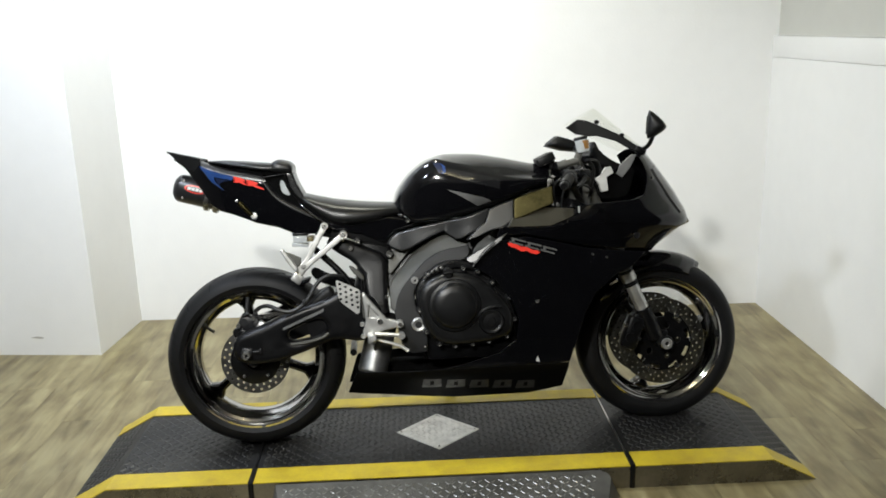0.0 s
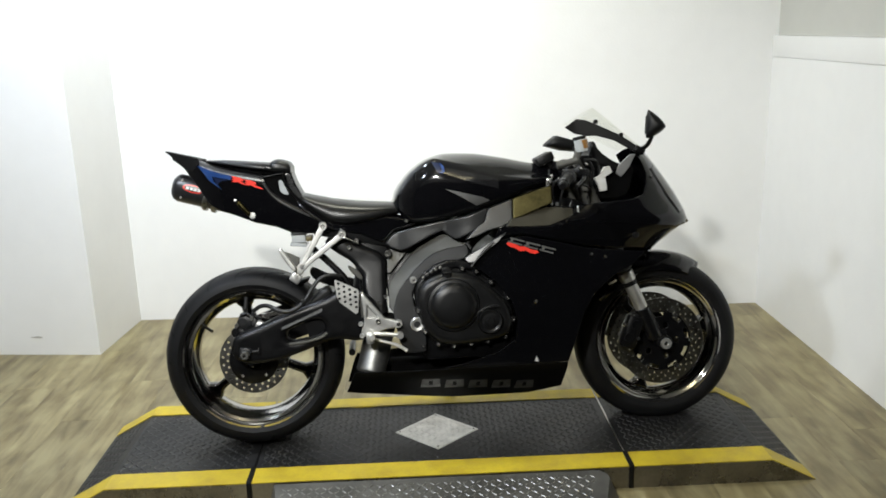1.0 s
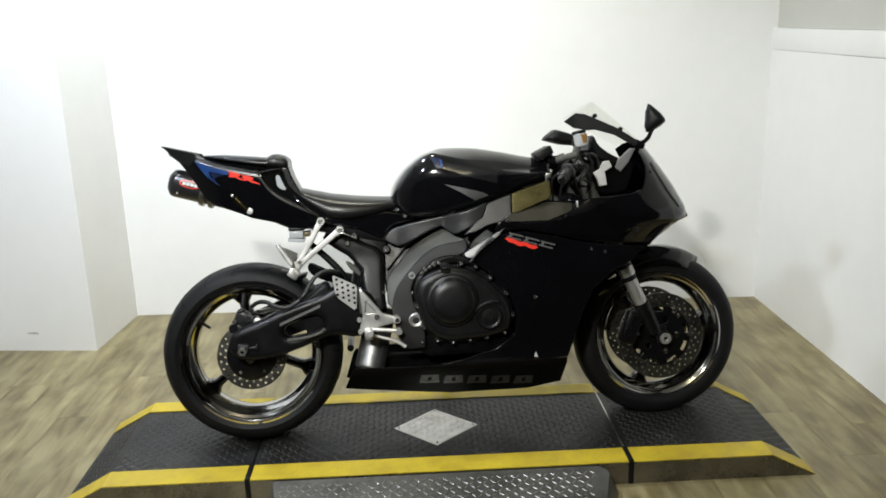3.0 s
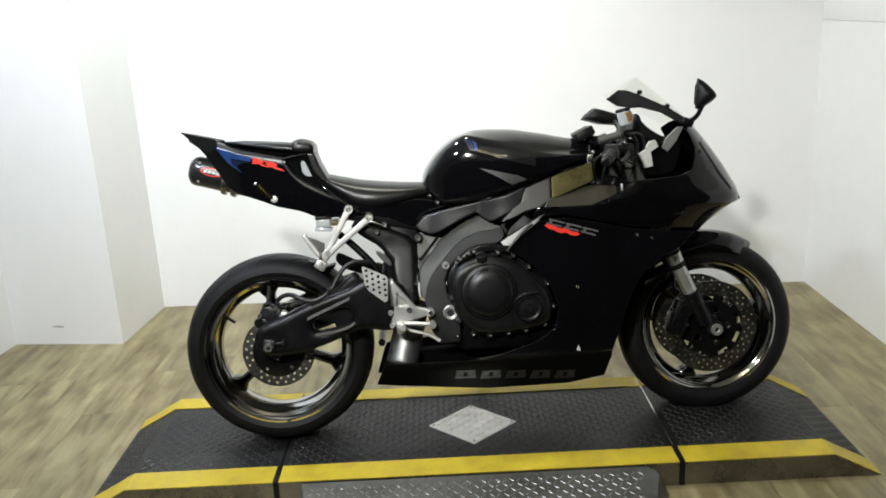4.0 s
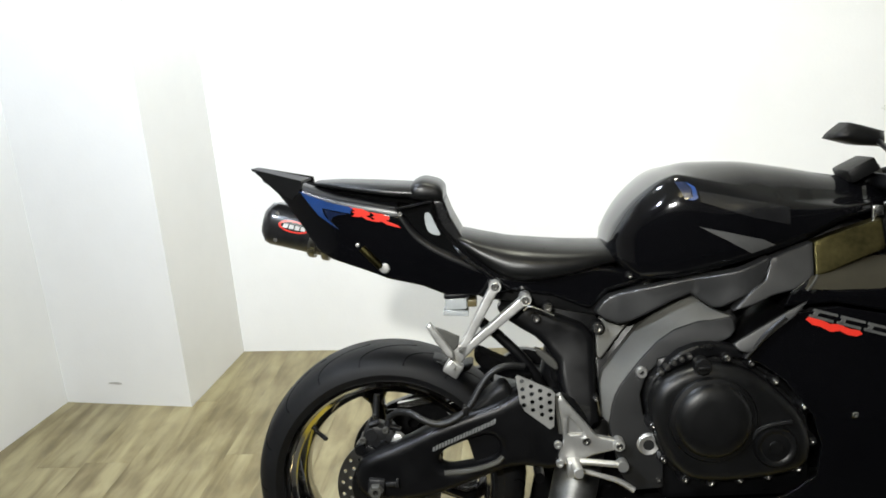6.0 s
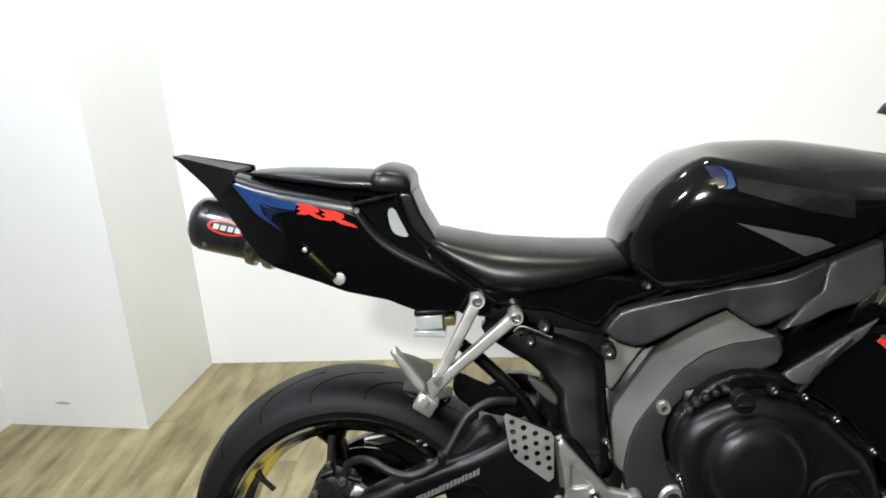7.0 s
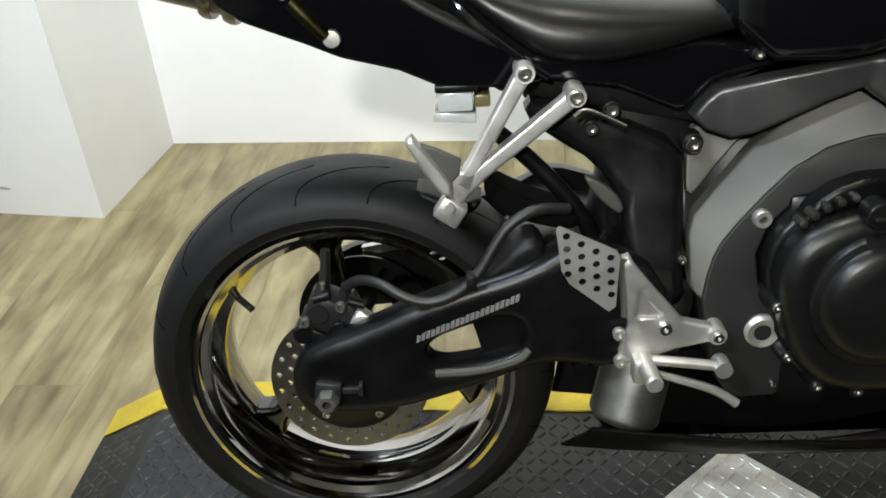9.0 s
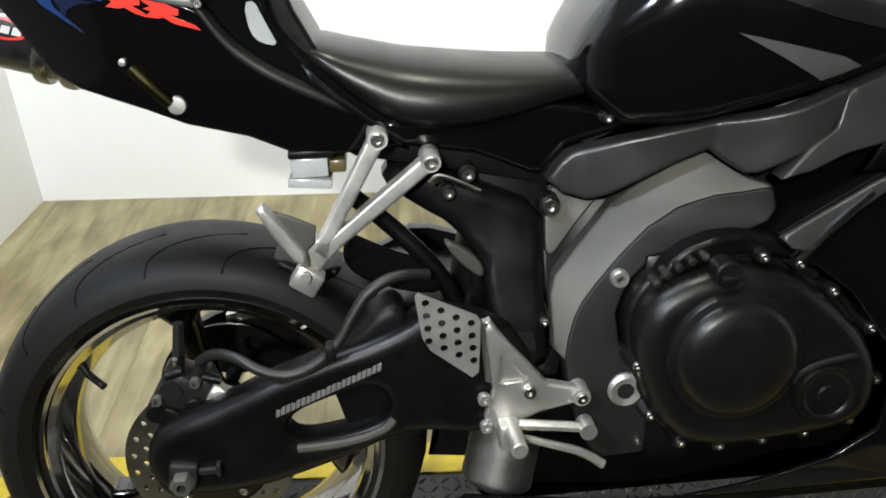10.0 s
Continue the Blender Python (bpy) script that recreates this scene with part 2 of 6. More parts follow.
def box(cx, cy, cz, sx, sy, sz, m=None, bevel=0.0, seg=2):
    bm = bmesh.new()
    bmesh.ops.create_cube(bm, size=1)
    for v in bm.verts:
        v.co = Vector((v.co.x * sx, v.co.y * sy, v.co.z * sz))
    if bevel:
        bmesh.ops.bevel(bm, geom=bm.edges[:], offset=bevel, segments=seg, affect="EDGES", profile=0.5)
    t = Matrix.Translation((cx, cy, cz))
    bm.transform(t @ m if m is not None else t)
    return bm


def rod(p0, p1, r0, r1=None, seg=20, bevel=0.0):
    """A capped round bar from p0 to p1."""
    r1 = r0 if r1 is None else r1
    p0, p1 = Vector(p0), Vector(p1)
    length = (p1 - p0).length
    prof = [(0, 0), (r0 - bevel, 0)]
    if bevel:
        prof.append((r0, bevel))
        prof.append((r1, length - bevel))
        prof.append((r1 - bevel, length))
    else:
        prof.append((r1, length))
        prof[1] = (r0, 0)
    prof.append((0, length))
    bm = spin(prof, seg)
    q = (p1 - p0).to_track_quat("Y", "Z").to_matrix().to_4x4()
    bm.transform(Matrix.Translation(p0) @ q)
    return bm


def spin(profile, seg=48, centre=(0, 0, 0), closed=False, start=0.0, sweep=360.0):
    """Turns a profile of (radius, y) pairs about the y axis."""
    bm = bmesh.new()
    full = sweep >= 359.9
    n = seg if full else seg + 1
    rings = []
    for r, y in profile:
        if r < 1e-6:
            rings.append([bm.verts.new((centre[0], centre[1] + y, centre[2]))])
        else:
            ring = []
            for i in range(n):
                a = radians(start + sweep * i / seg)
                ring.append(bm.verts.new((centre[0] + r * math.cos(a), centre[1] + y, centre[2] + r * math.sin(a))))
            rings.append(ring)
    pairs = list(zip(rings, rings[1:]))
    if closed:
        pairs.append((rings[-1], rings[0]))
    for a, b in pairs:
        for i in range(seg if full else seg):
            j = (i + 1) % n
            if len(a) == 1 and len(b) == 1:
                continue
            if len(a) == 1:
                bm.faces.new((a[0], b[j], b[i]))
            elif len(b) == 1:
                bm.faces.new((a[i], a[j], b[0]))
            else:
                bm.faces.new((a[i], a[j], b[j], b[i]))
    return bm


def soft(pts, times=2, closed=True):
    """Rounds an outline by cutting its corners."""
    pts = [Vector(p) for p in pts]
    for _ in range(times):
        out = []
        n = len(pts)
        if not closed:
            out.append(pts[0])
        for i in range(n if closed else n - 1):
            a, b = pts[i], pts[(i + 1) % n]
            out += [a.lerp(b, 0.25), a.lerp(b, 0.75)]
        if not closed:
            out.append(pts[-1])
        pts = out
    return pts


def tube(pts, r, seg=10, rounds=2, r_end=None):
    """A round tube along a softened path."""
    path = soft(pts, rounds, closed=False)
    bm = bmesh.new()
    rings = []
    n = len(path)
    up = Vector((0.13, 0.95, 0.28)).normalized()
    for i, p in enumerate(path):
        d = (path[min(i + 1, n - 1)] - path[max(i - 1, 0)]).normalized()
        a = d.cross(up).normalized()
        b = d.cross(a).normalized()
        rr = r if r_end is None else r + (r_end - r) * i / (n - 1)
        rings.append([bm.verts.new(p + a * rr * math.cos(t) + b * rr * math.sin(t))
                      for t in (2 * math.pi * k / seg for k in range(seg))])
    for x, y in zip(rings, rings[1:]):
        for i in range(seg):
            j = (i + 1) % seg
            bm.faces.new((x[i], x[j], y[j], y[i]))
    bm.faces.new(rings[0])
    bm.faces.new(rings[-1])
    return bm


def circle(cx, cz, r, n=14):
    return [(cx + r * math.cos(2 * math.pi * i / n), cz + r * math.sin(2 * math.pi * i / n)) for i in range(n)]


def slab(outer, holes=(), y=-0.15, thick=0.02, rnd=0.0, crown=None, step=0.025, rounds=0, side=1):
    """A panel with a side outline in (x, z): its outer face lies at y, or at crown(x, z), its rim is rounded by rnd, and it is thick
    towards the middle of the machine. side -1 mirrors it."""
    loops = [[Vector((p[0], p[1])) for p in (soft([Vector((a, b)) for a, b in outer], rounds) if rounds else outer)]]
    loops += [[Vector((p[0], p[1])) for p in h] for h in holes]
    dense = []
    for lp in loops:
        out = []
        for i, a in enumerate(lp):
            b = lp[(i + 1) % len(lp)]
            k = max(1, round((b - a).length / (min(step * 1.2, max(rnd * 1.1, 0.006)) if rnd else step * 1.2)))
            out += [a.lerp(b, j / k) for j in range(k)]
        dense.append(out)
    verts, edges = [], []
    for lp in dense:
        s = len(verts)
        verts += lp
        edges += [(s + i, s + (i + 1) % len(lp)) for i in range(len(lp))]
    seg_a = np.array([verts[a] for a, b in edges])
    seg_d = np.array([verts[b] for a, b in edges]) - seg_a
    seg_l = np.maximum((seg_d ** 2).sum(1), 1e-12)

    def dist(p):
        q = np.array(p) - seg_a
        k = np.clip((q * seg_d).sum(1) / seg_l, 0, 1)
        return float(np.sqrt(((q - seg_d * k[:, None]) ** 2).sum(1).min()))

    def inside(p):
        c = False
        for lp in dense:
            for i, a in enumerate(lp):
                b = lp[i - 1]
                if (a.y > p[1]) != (b.y > p[1]) and p[0] < (b.x - a.x) * (p[1] - a.y) / (b.y - a.y) + a.x:
                    c = not c
        return c

    if rnd or crown:
        xs, zs = [p.x for p in dense[0]], [p.y for p in dense[0]]
        x = min(xs) + step * 0.37
        row = 0
        grid = []
        while x < max(xs):
            z = min(zs) + (step * 0.5 if row % 2 else step * 0.13)
            while z < max(zs):
                grid.append((x, z))
                z += step
            x += step * 0.87
            row += 1
        for g in grid:
            if inside(g) and dist(g) > max(step * 0.4, rnd * 1.25):
                verts.append(Vector(g))
        for k in (0.1, 0.35, 0.75, 1.15) if rnd else ():
            for lp in dense:
                n = len(lp)
                for i, p in enumerate(lp):
                    d = (lp[(i + 1) % n] - p).normalized() + (p - lp[i - 1]).normalized()
                    if d.length < 1e-6:
                        continue
                    nrm = Vector((-d.y, d.x)).normalized()
                    for sg in (1, -1):
                        q = p + nrm * sg * rnd * k
                        if inside(q) and dist(q) > rnd * k * 0.93:
                            verts.append(q)
    vs, _, fs, _, _, _ = geometry.delaunay_2d_cdt(verts, edges, [], 0, 1e-6)
    fs = [f for f in fs if inside((sum(vs[i].x for i in f) / len(f), sum(vs[i].y for i in f) / len(f)))]
    bm = bmesh.new()
    front, back = [], []
    for v in vs:
        base = crown(v.x, v.y) if crown else y
        off = 0.0
        if rnd:
            d = min(1.0, dist(v) / rnd)
            off = rnd * (1 - math.sqrt(max(0.0, 1 - (1 - d) ** 2)))
            off = min(off, thick * 0.9)
        front.append(bm.verts.new((v.x, side * (base + off), v.y)))
        back.append(bm.verts.new((v.x, side * (base + thick), v.y)))
    count = {}
    for f in fs:
        bm.faces.new([front[i] for i in f])
        bm.faces.new([back[i] for i in reversed(f)])
        for i in range(len(f)):
            e = (f[i], f[(i + 1) % len(f)])
            key = (min(e), max(e))
            count[key] = count.get(key, 0) + 1
    for (a, b), c in count.items():
        if c == 1:
            bm.faces.new((front[a], front[b], back[b], back[a]))
    return bm


def loft(stations, seg=28, power=2.6):
    """A body along x. stations: x, bottom z, top z, half width, and where its widest line lies (0 bottom to 1 top)."""
    xs = [s[0] for s in stations]
    table = np.array([s[1:] for s in stations], float)
    bm = bmesh.new()
    rings = []
    count = max(14, int((xs[-1] - xs[0]) / 0.014))
    for k in range(count + 1):
        x = xs[0] + (xs[-1] - xs[0]) * k / count
        zb, zt, w, wide = (smooth_at(x, xs, table[:, c]) for c in range(4))
        zm = zb + (zt - zb) * wide
        ring = []
        for i in range(seg):
            a = 2 * math.pi * i / seg
            ca, sa = math.cos(a), math.sin(a)
            py = math.copysign(abs(ca) ** (2 / power), ca) * w
            pz = math.copysign(abs(sa) ** (2 / power), sa)
            ring.append(bm.verts.new((x, py, zm + pz * (zt - zm if sa > 0 else zm - zb))))
        rings.append(ring)
    for a, b in zip(rings, rings[1:]):
        for i in range(seg):
            j = (i + 1) % seg
            bm.faces.new((a[i], a[j], b[j], b[i]))
    bm.faces.new(rings[0])
    bm.faces.new(rings[-1])
    return bm


def smooth_at(x, xs, ys):
    """Smooth interpolation without overshoot."""
    i = int(np.clip(np.searchsorted(xs, x) - 1, 0, len(xs) - 2))
    h = xs[i + 1] - xs[i]
    t = min(1, max(0, (x - xs[i]) / h))

    def slope(j):
        if j == 0 or j == len(xs) - 1:
            return 0.0 if len(xs) < 3 else (ys[min(j + 1, len(xs) - 1)] - ys[max(j - 1, 0)]) / (xs[min(j + 1, len(xs) - 1)] - xs[max(j - 1, 0)])
        a = (ys[j] - ys[j - 1]) / (xs[j] - xs[j - 1])
        b = (ys[j + 1] - ys[j]) / (xs[j + 1] - xs[j])
        return 0.0 if a * b <= 0 else 2 * a * b / (a + b)
    m0, m1 = slope(i) * h, slope(i + 1) * h
    return ((2 * t - 3) * t * t + 1) * ys[i] + ((t - 2) * t + 1) * t * m0 + (3 - 2 * t) * t * t * ys[i + 1] + (t - 1) * t * t * m1


def prism(pts, z0, z1):
    """An upright block over a plan outline."""
    bm = bmesh.new()
    lo = [bm.verts.new((x, y, z0)) for x, y in pts]
    hi = [bm.verts.new((x, y, z1)) for x, y in pts]
    bm.faces.new(lo)
    bm.faces.new(hi)
    for i in range(len(pts)):
        j = (i + 1) % len(pts)
        bm.faces.new((lo[i], lo[j], hi[j], hi[i]))
    return bm


# ---- the room ----
HIGH = 2.7
B_, C_, D_ = (-1.409, 1.146), (-0.905, 1.088), (-0.863, 1.562)
floor = part("floor", prism([(-2.7, -6.65), (2.5, -6.65), (2.5, 1.9), (-2.7, 1.9)], -0.08, -0.006), DARK_WOOD, None)
tagged(floor, "washed oak vinyl plank floor with staggered joints", "floor", kind="structure")
# Unseen dark sheet added over the near floor to keep fairing reflections black.
tagged(part("floor_front", prism([(-2.7, -3.7), (2.5, -3.7), (2.5, -0.62), (-2.7, -0.62)], -0.006, 0.0015), DARK_FLOOR, None),
       "unseen dark floor ahead of the planks, keeps fairing reflections dark", "floor", kind="structure")
tagged(part("wall_left", prism([(-2.56, -6.5), B_, (-1.409, 1.9), (-2.7, 1.9), (-2.7, -6.5)], 0, HIGH), WALL, None),
       "plain white painted side wall", "wall", kind="structure")
tagged(part("pillar", prism([(-1.5, 1.1565), C_, D_, (-0.847, 1.75), (-1.5, 1.75)], 0, HIGH), WALL, None),
       "white boxed-in wall pillar with a faint scuff near the floor", "pillar", kind="structure")
tagged(part("wall_back", prism([(-0.95, 1.5648), (2.45, 1.456), (2.45, 1.9), (-0.95, 1.9)], 0, HIGH), WALL, None),
       "brightly lit white painted back wall", "wall", kind="structure")
tagged(part("wall_right", prism([(2.296, 1.9), (2.293, 1.4609), (2.264, -0.6), (2.5, -0.6), (2.5, 1.9)], 0, 1.235), WALL, None),
       "white painted lower side wall under a ledge", "wall", kind="structure")
# Same white wall above the ledge, its shade painted in as grey.
tagged(part("wall_right_upper", prism([(2.32, 1.9), (2.316, 1.4609), (2.288, -0.6), (2.5, -0.6), (2.5, 1.9)], 1.335, HIGH), WALL_GREY, None),
       "upper side wall above a white ledge, shade put into its grey", "wall", kind="structure")
# Unseen stretch of wall, made charcoal to darken reflections in the nose.
tagged(part("wall_right_front", prism([(2.263, -0.603), (2.2, -3.85), (2.5, -3.85), (2.5, -0.603)], 0, HIGH), CHARCOAL, None),
       "unseen charcoal side wall that keeps nose reflections dark", "wall", kind="structure")
ledge = box(0, 0, 0, 0.22, 2.05, 0.098, bevel=0.004)
ledge.transform(pose(2.385, 0.435, 1.285, 0, 0, -0.82))
tagged(part("trim", ledge, WALL, None), "white painted wooden ledge along the side wall", "trim", kind="structure")
# Unseen wall, set close and black so the fairing side reflects darkness.
tagged(part("wall_front", prism([(-2.7, -3.7), (2.5, -3.7), (2.5, -3.85), (-2.7, -3.85)], 0, 2.05), CHARCOAL, None),
       "unseen charcoal wall ahead that keeps gloss reflections dark", "wall", kind="structure")
# Unseen paler top, added to lift reflections on the upper fairing.
tagged(part("wall_front_upper", prism([(-2.7, -3.7), (2.5, -3.7), (2.5, -3.85), (-2.7, -3.85)], 2.05, HIGH), WALL_GREY, None),
       "unseen grey wall top added to brighten upper fairing reflections", "wall", kind="structure")
tagged(part("ceiling", prism([(-2.7, -6.65), (2.5, -6.65), (2.5, 1.9), (-2.7, 1.9)], HIGH, HIGH + 0.1), CEIL, None),
       "plain off-white ceiling", "ceiling", kind="structure")

# dark framed panel on the side wall
board = thing("wall_panel", "dark stained wooden panel with a thin frame on the side wall", "panel", pose(-1.507, 0.486, 0.08, 0, 0, 81.3))
part("panel_board", box(-0.3, -0.009, 0.6, 0.56, 0.014, 1.16, bevel=0.002), DARK_WOOD, board)
for cx, cz, sx, sz in ((-0.3, 0.02, 0.6, 0.04), (-0.3, 1.18, 0.6, 0.04), (-0.02, 0.6, 0.04, 1.12), (-0.58, 0.6, 0.04, 1.12)):
    part("frame_bar", box(cx, -0.015, cz, sx, 0.03, sz, bevel=0.004), DARK_WOOD, board)
scuff = part("scuff_mark", slab([(-0.03, 0), (0.01, 0.006), (0.035, 0.002), (0.03, -0.005), (-0.01, -0.003)], y=-0.001, thick=0.001, rounds=1), SCUFF, None)
scuff.matrix_world = pose(-1.2, 1.1215, 0.085, 0, 0, -6.6)
tagged(scuff, "faint grey scuff on the white pillar", "scuff", kind="structure")

# ---- the low display platform ----
TOP = 0.075
X0, X1, XL, XR, Y0, Y1 = -0.42, 1.652, -0.558, 1.793, -0.262, 0.325
SEAM_L, SEAM_R = 0.02, 1.205
platform = thing("display_platform", "low black tread-plate motorcycle platform with yellow taped edges on the floor", "platform")


def deck_z(x):
    if x < X0:
        return TOP * (x - XL) / (X0 - XL)
    if x > X1:
        return TOP * (XR - x) / (XR - X1)
    return TOP


def strip(xs, y0, y1, lift, thick):
    """A strip that follows the deck lengthways."""
    bm = bmesh.new()
    rows = []
    for x in xs:
        z = deck_z(x) + lift
        rows.append([bm.verts.new(c) for c in ((x, y0, z), (x, y1, z), (x, y1, max(0.0005, z - thick)), (x, y0, max(0.0005, z - thick)))])
    for a, b in zip(rows, rows[1:]):
        for i in range(4):
            j = (i + 1) % 4
            bm.faces.new((a[i], a[j], b[j], b[i]))
    bm.faces.new(rows[0])
    bm.faces.new(rows[-1])
    return bm


GAP = 0.004
for xs in ((XL, X0, SEAM_L - GAP), (SEAM_L + GAP, SEAM_R - GAP), (SEAM_R + GAP, X1, XR)):
    deck = part("deck_panel", strip(xs, Y0 + 0.004, Y1 - 0.004, -0.002, 0.014), DECK, platform, angle=20)
    part("side_skirt", strip(xs, Y0, Y0 + 0.003, -0.0025, 0.2), SKIRT, platform, "brushed steel side skirt", angle=20)
    part("side_skirt", strip(xs, Y1 - 0.003, Y1, -0.0025, 0.2), SKIRT, platform, angle=20)
    for y0, y1 in ((-0.262, -0.172), (0.25, 0.325)):
        part("tape_strip", strip(xs, y0, y1, 0.0018, 0.003), TAPE, platform, "worn yellow safety tape", angle=20)
    mid = 0.5 * (xs[0] + xs[-1])
    part("under_frame", box(mid, 0.03, 0.024, (xs[-1] - xs[0]) * 0.86 - 0.1, 0.5, 0.044, bevel=0.003), PLASTIC, platform)
part("hinge_strip", box(SEAM_R, 0.03, TOP - 0.001, 0.005, 0.57, 0.004, bevel=0.001), STEEL, platform, "thin bright steel hinge strip")
part("hinge_strip", box(SEAM_L, 0.03, TOP - 0.003, 0.006, 0.57, 0.004, bevel=0.001), PLASTIC, platform)

for sx in (SEAM_L, SEAM_R):
    part("seam_cover", merge(box(sx, -0.218, TOP + 0.0035, 0.016, 0.094, 0.006, bevel=0.002), box(sx, -0.2645, 0.04, 0.016, 0.006, 0.076, bevel=0.002)), PLASTIC, platform, "black rubber seam cover")

# raised treads of the plate: short bars laid crosswise in turns
DIA = (0.608, 0.038, 0.142, 0.132)


def tread_bar(bm, x, y, z, ang, length, width, high, tilt=0.0):
    ca, sa = math.cos(ang), math.sin(ang)
    pts = []
    for u, v, h in ((-length, 0, 0), (-length * 0.45, -width, 0), (length * 0.45, -width, 0), (length, 0, 0), (length * 0.45, width, 0),
                    (-length * 0.45, width, 0), (-length * 0.6, 0, high), (length * 0.6, 0, high)):
        dx, dy = u * ca - v * sa, u * sa + v * ca
        pts.append(bm.verts.new((x + dx, y + dy, z + h + tilt * dx)))
    for f in ((0, 1, 6), (1, 2, 7, 6), (2, 3, 7), (3, 4, 7), (4, 5, 6, 7), (5, 0, 6)):
        bm.faces.new([pts[i] for i in f])


def treads(x0, x1, y0, y1, pitch, keep, zf):
    bm = bmesh.new()
    nx, ny = int((x1 - x0) / pitch), int((y1 - y0) / pitch)
    for i in range(nx):
        for j in range(ny):
            x, y = x0 + (i + 0.5) * pitch, y0 + (j + 0.5) * pitch
            if keep(x, y):
                a = radians(45 if (i + j) % 2 else -45)
                tread_bar(bm, x, y, zf(x, y), a, pitch * 0.56, pitch * 0.17, 0.0022, (zf(x + 0.004, y) - zf(x - 0.004, y)) / 0.008)
    return bm


def in_diamond(x, y, grow=0.0):
    return abs(x - DIA[0]) / (DIA[2] + grow) + abs(y - DIA[1]) / (DIA[3] + grow) < 1


tr = part("tread_pattern", treads(X0 + 0.005, X1 - 0.005, -0.168, 0.246, 0.0205,
                                  lambda x, y: not in_diamond(x, y, 0.014) and abs(x - SEAM_R) > 0.016 and abs(x - SEAM_L) > 0.016,
                                  lambda x, y: TOP - 0.0022), TREAD, platform, "worn black raised tread bars", angle=15)
tr["kind"] = "stuff"
for xa, xb in ((XL + 0.012, X0 - 0.006), (X1 + 0.006, XR - 0.012)):
    tr = part("tread_pattern", treads(xa, xb, -0.168, 0.246, 0.0205, lambda x, y: True, lambda x, y: deck_z(x) - 0.0018), TREAD, platform, angle=15)
    tr["kind"] = "stuff"
dia = bmesh.new()
cx, cy, hx, hy = DIA
lo = [dia.verts.new((cx + a * hx, cy + b * hy, TOP - 0.002)) for a, b in ((1, 0), (0, 1), (-1, 0), (0, -1))]
hi = [dia.verts.new((cx + a * hx * 0.985, cy + b * hy * 0.985, TOP + 0.0012)) for a, b in ((1, 0), (0, 1), (-1, 0), (0, -1))]
dia.faces.new(hi)
for i in range(4):
    dia.faces.new((lo[i], lo[(i + 1) % 4], hi[(i + 1) % 4], hi[i]))
part("diamond_plate", dia, BARE, platform, "bare scuffed steel diamond plate")
tr = part("tread_pattern", treads(cx - hx, cx + hx, cy - hy, cy + hy, 0.0205, lambda x, y: in_diamond(x, y, -0.016), lambda x, y: TOP + 0.001), BARE, platform, angle=15)
tr["kind"] = "stuff"
for a, b in ((1, 0), (0, 1), (-1, 0), (0, -1)):
    px, py = cx + a * (hx - 0.016), cy + b * (hy - 0.016)
    part("rivet", rod((px, py, TOP + 0.001), (px, py, TOP + 0.004), 0.004, 0.003, 10), STEEL, platform)

# loading ramp of bare tread plate against the near edge
ramp = thing("loading_ramp", "dull bare steel tread-plate ramp leaning against the platform", "ramp")
RY0, RY1 = -0.27, -0.78


def ramp_z(y):
    return 0.012 + 0.06 * (y - RY1) / (RY0 - RY1)


bm = bmesh.new()
top = [bm.verts.new((x, y, ramp_z(y))) for x, y in ((0.098, RY0), (1.1, RY0), (1.122, RY0 - 0.02), (1.125, RY0 - 0.04), (0.985, RY1), (0.2, RY1))]
low = [bm.verts.new((v.co.x + (0.03 if v.co.x > 0.9 else -0.02 if v.co.x < 0.3 else 0), v.co.y, 0.0005)) for v in top]
bm.faces.new(top)
bm.faces.new(low)
for i in range(6):
    bm.faces.new((top[i], top[(i + 1) % 6], low[(i + 1) % 6], low[i]))
part("ramp_plate", bm, RAMPM, ramp)
tr = part("tread_pattern", treads(0.12, 1.1, RY1 + 0.02, RY0 - 0.006, 0.0205,
                                  lambda x, y: x < 1.1 + (y - RY0) * 0.26 - 0.012 and x > 0.1 + (RY0 - y) * 0.2 + 0.012, lambda x, y: ramp_z(y) - 0.0009), RAMPT, ramp, angle=15)
tr["kind"] = "stuff"

# ---- the motorcycle, in its own upright frame: x ahead, z up, right side at minus y ----
BIKE = pose(0, 0.03, TOP, 0, 0, 3) @ pose(0, 0, 0.0, -9, 0, 0)
bike = thing("motorcycle", "glossy black sport motorcycle leaning on its side stand, dark chrome wheels", "motorcycle", BIKE)


def bolt(x, y, z, r=0.006, high=0.006, parent=None, mat=None, widen=True):
    """A socket bolt head on a right-hand face."""
    bm = spin([(0, -high * 0.4), (r * 0.42, -high * 0.4), (r * 0.45, -high), (r * 0.85, -high), (r, -high * 0.75), (r, 0.002)], 12, (x, y, z))
    return part("bolt", bm, mat or STEEL, parent or bike, widen=widen)


def ring_slab(cx, cz, r0, r1, holes, hole_r, y, thick, wave=0.0, slots=0):
    n = 96
    outer = [(cx + (r1 + wave * math.cos(12 * a)) * math.cos(a), cz + (r1 + wave * math.cos(12 * a)) * math.sin(a))
             for a in (2 * math.pi * i / n for i in range(n))]
    hs = [circle(cx, cz, r0, 40)]
    for rr, count, shift in holes:
        for i in range(count):
            a = 2 * math.pi * (i + shift) / count
            hs.append(circle(cx + rr * math.cos(a), cz + rr * math.sin(a), hole_r, 7))
    return slab(outer, hs, y=y, thick=thick, step=0.05)


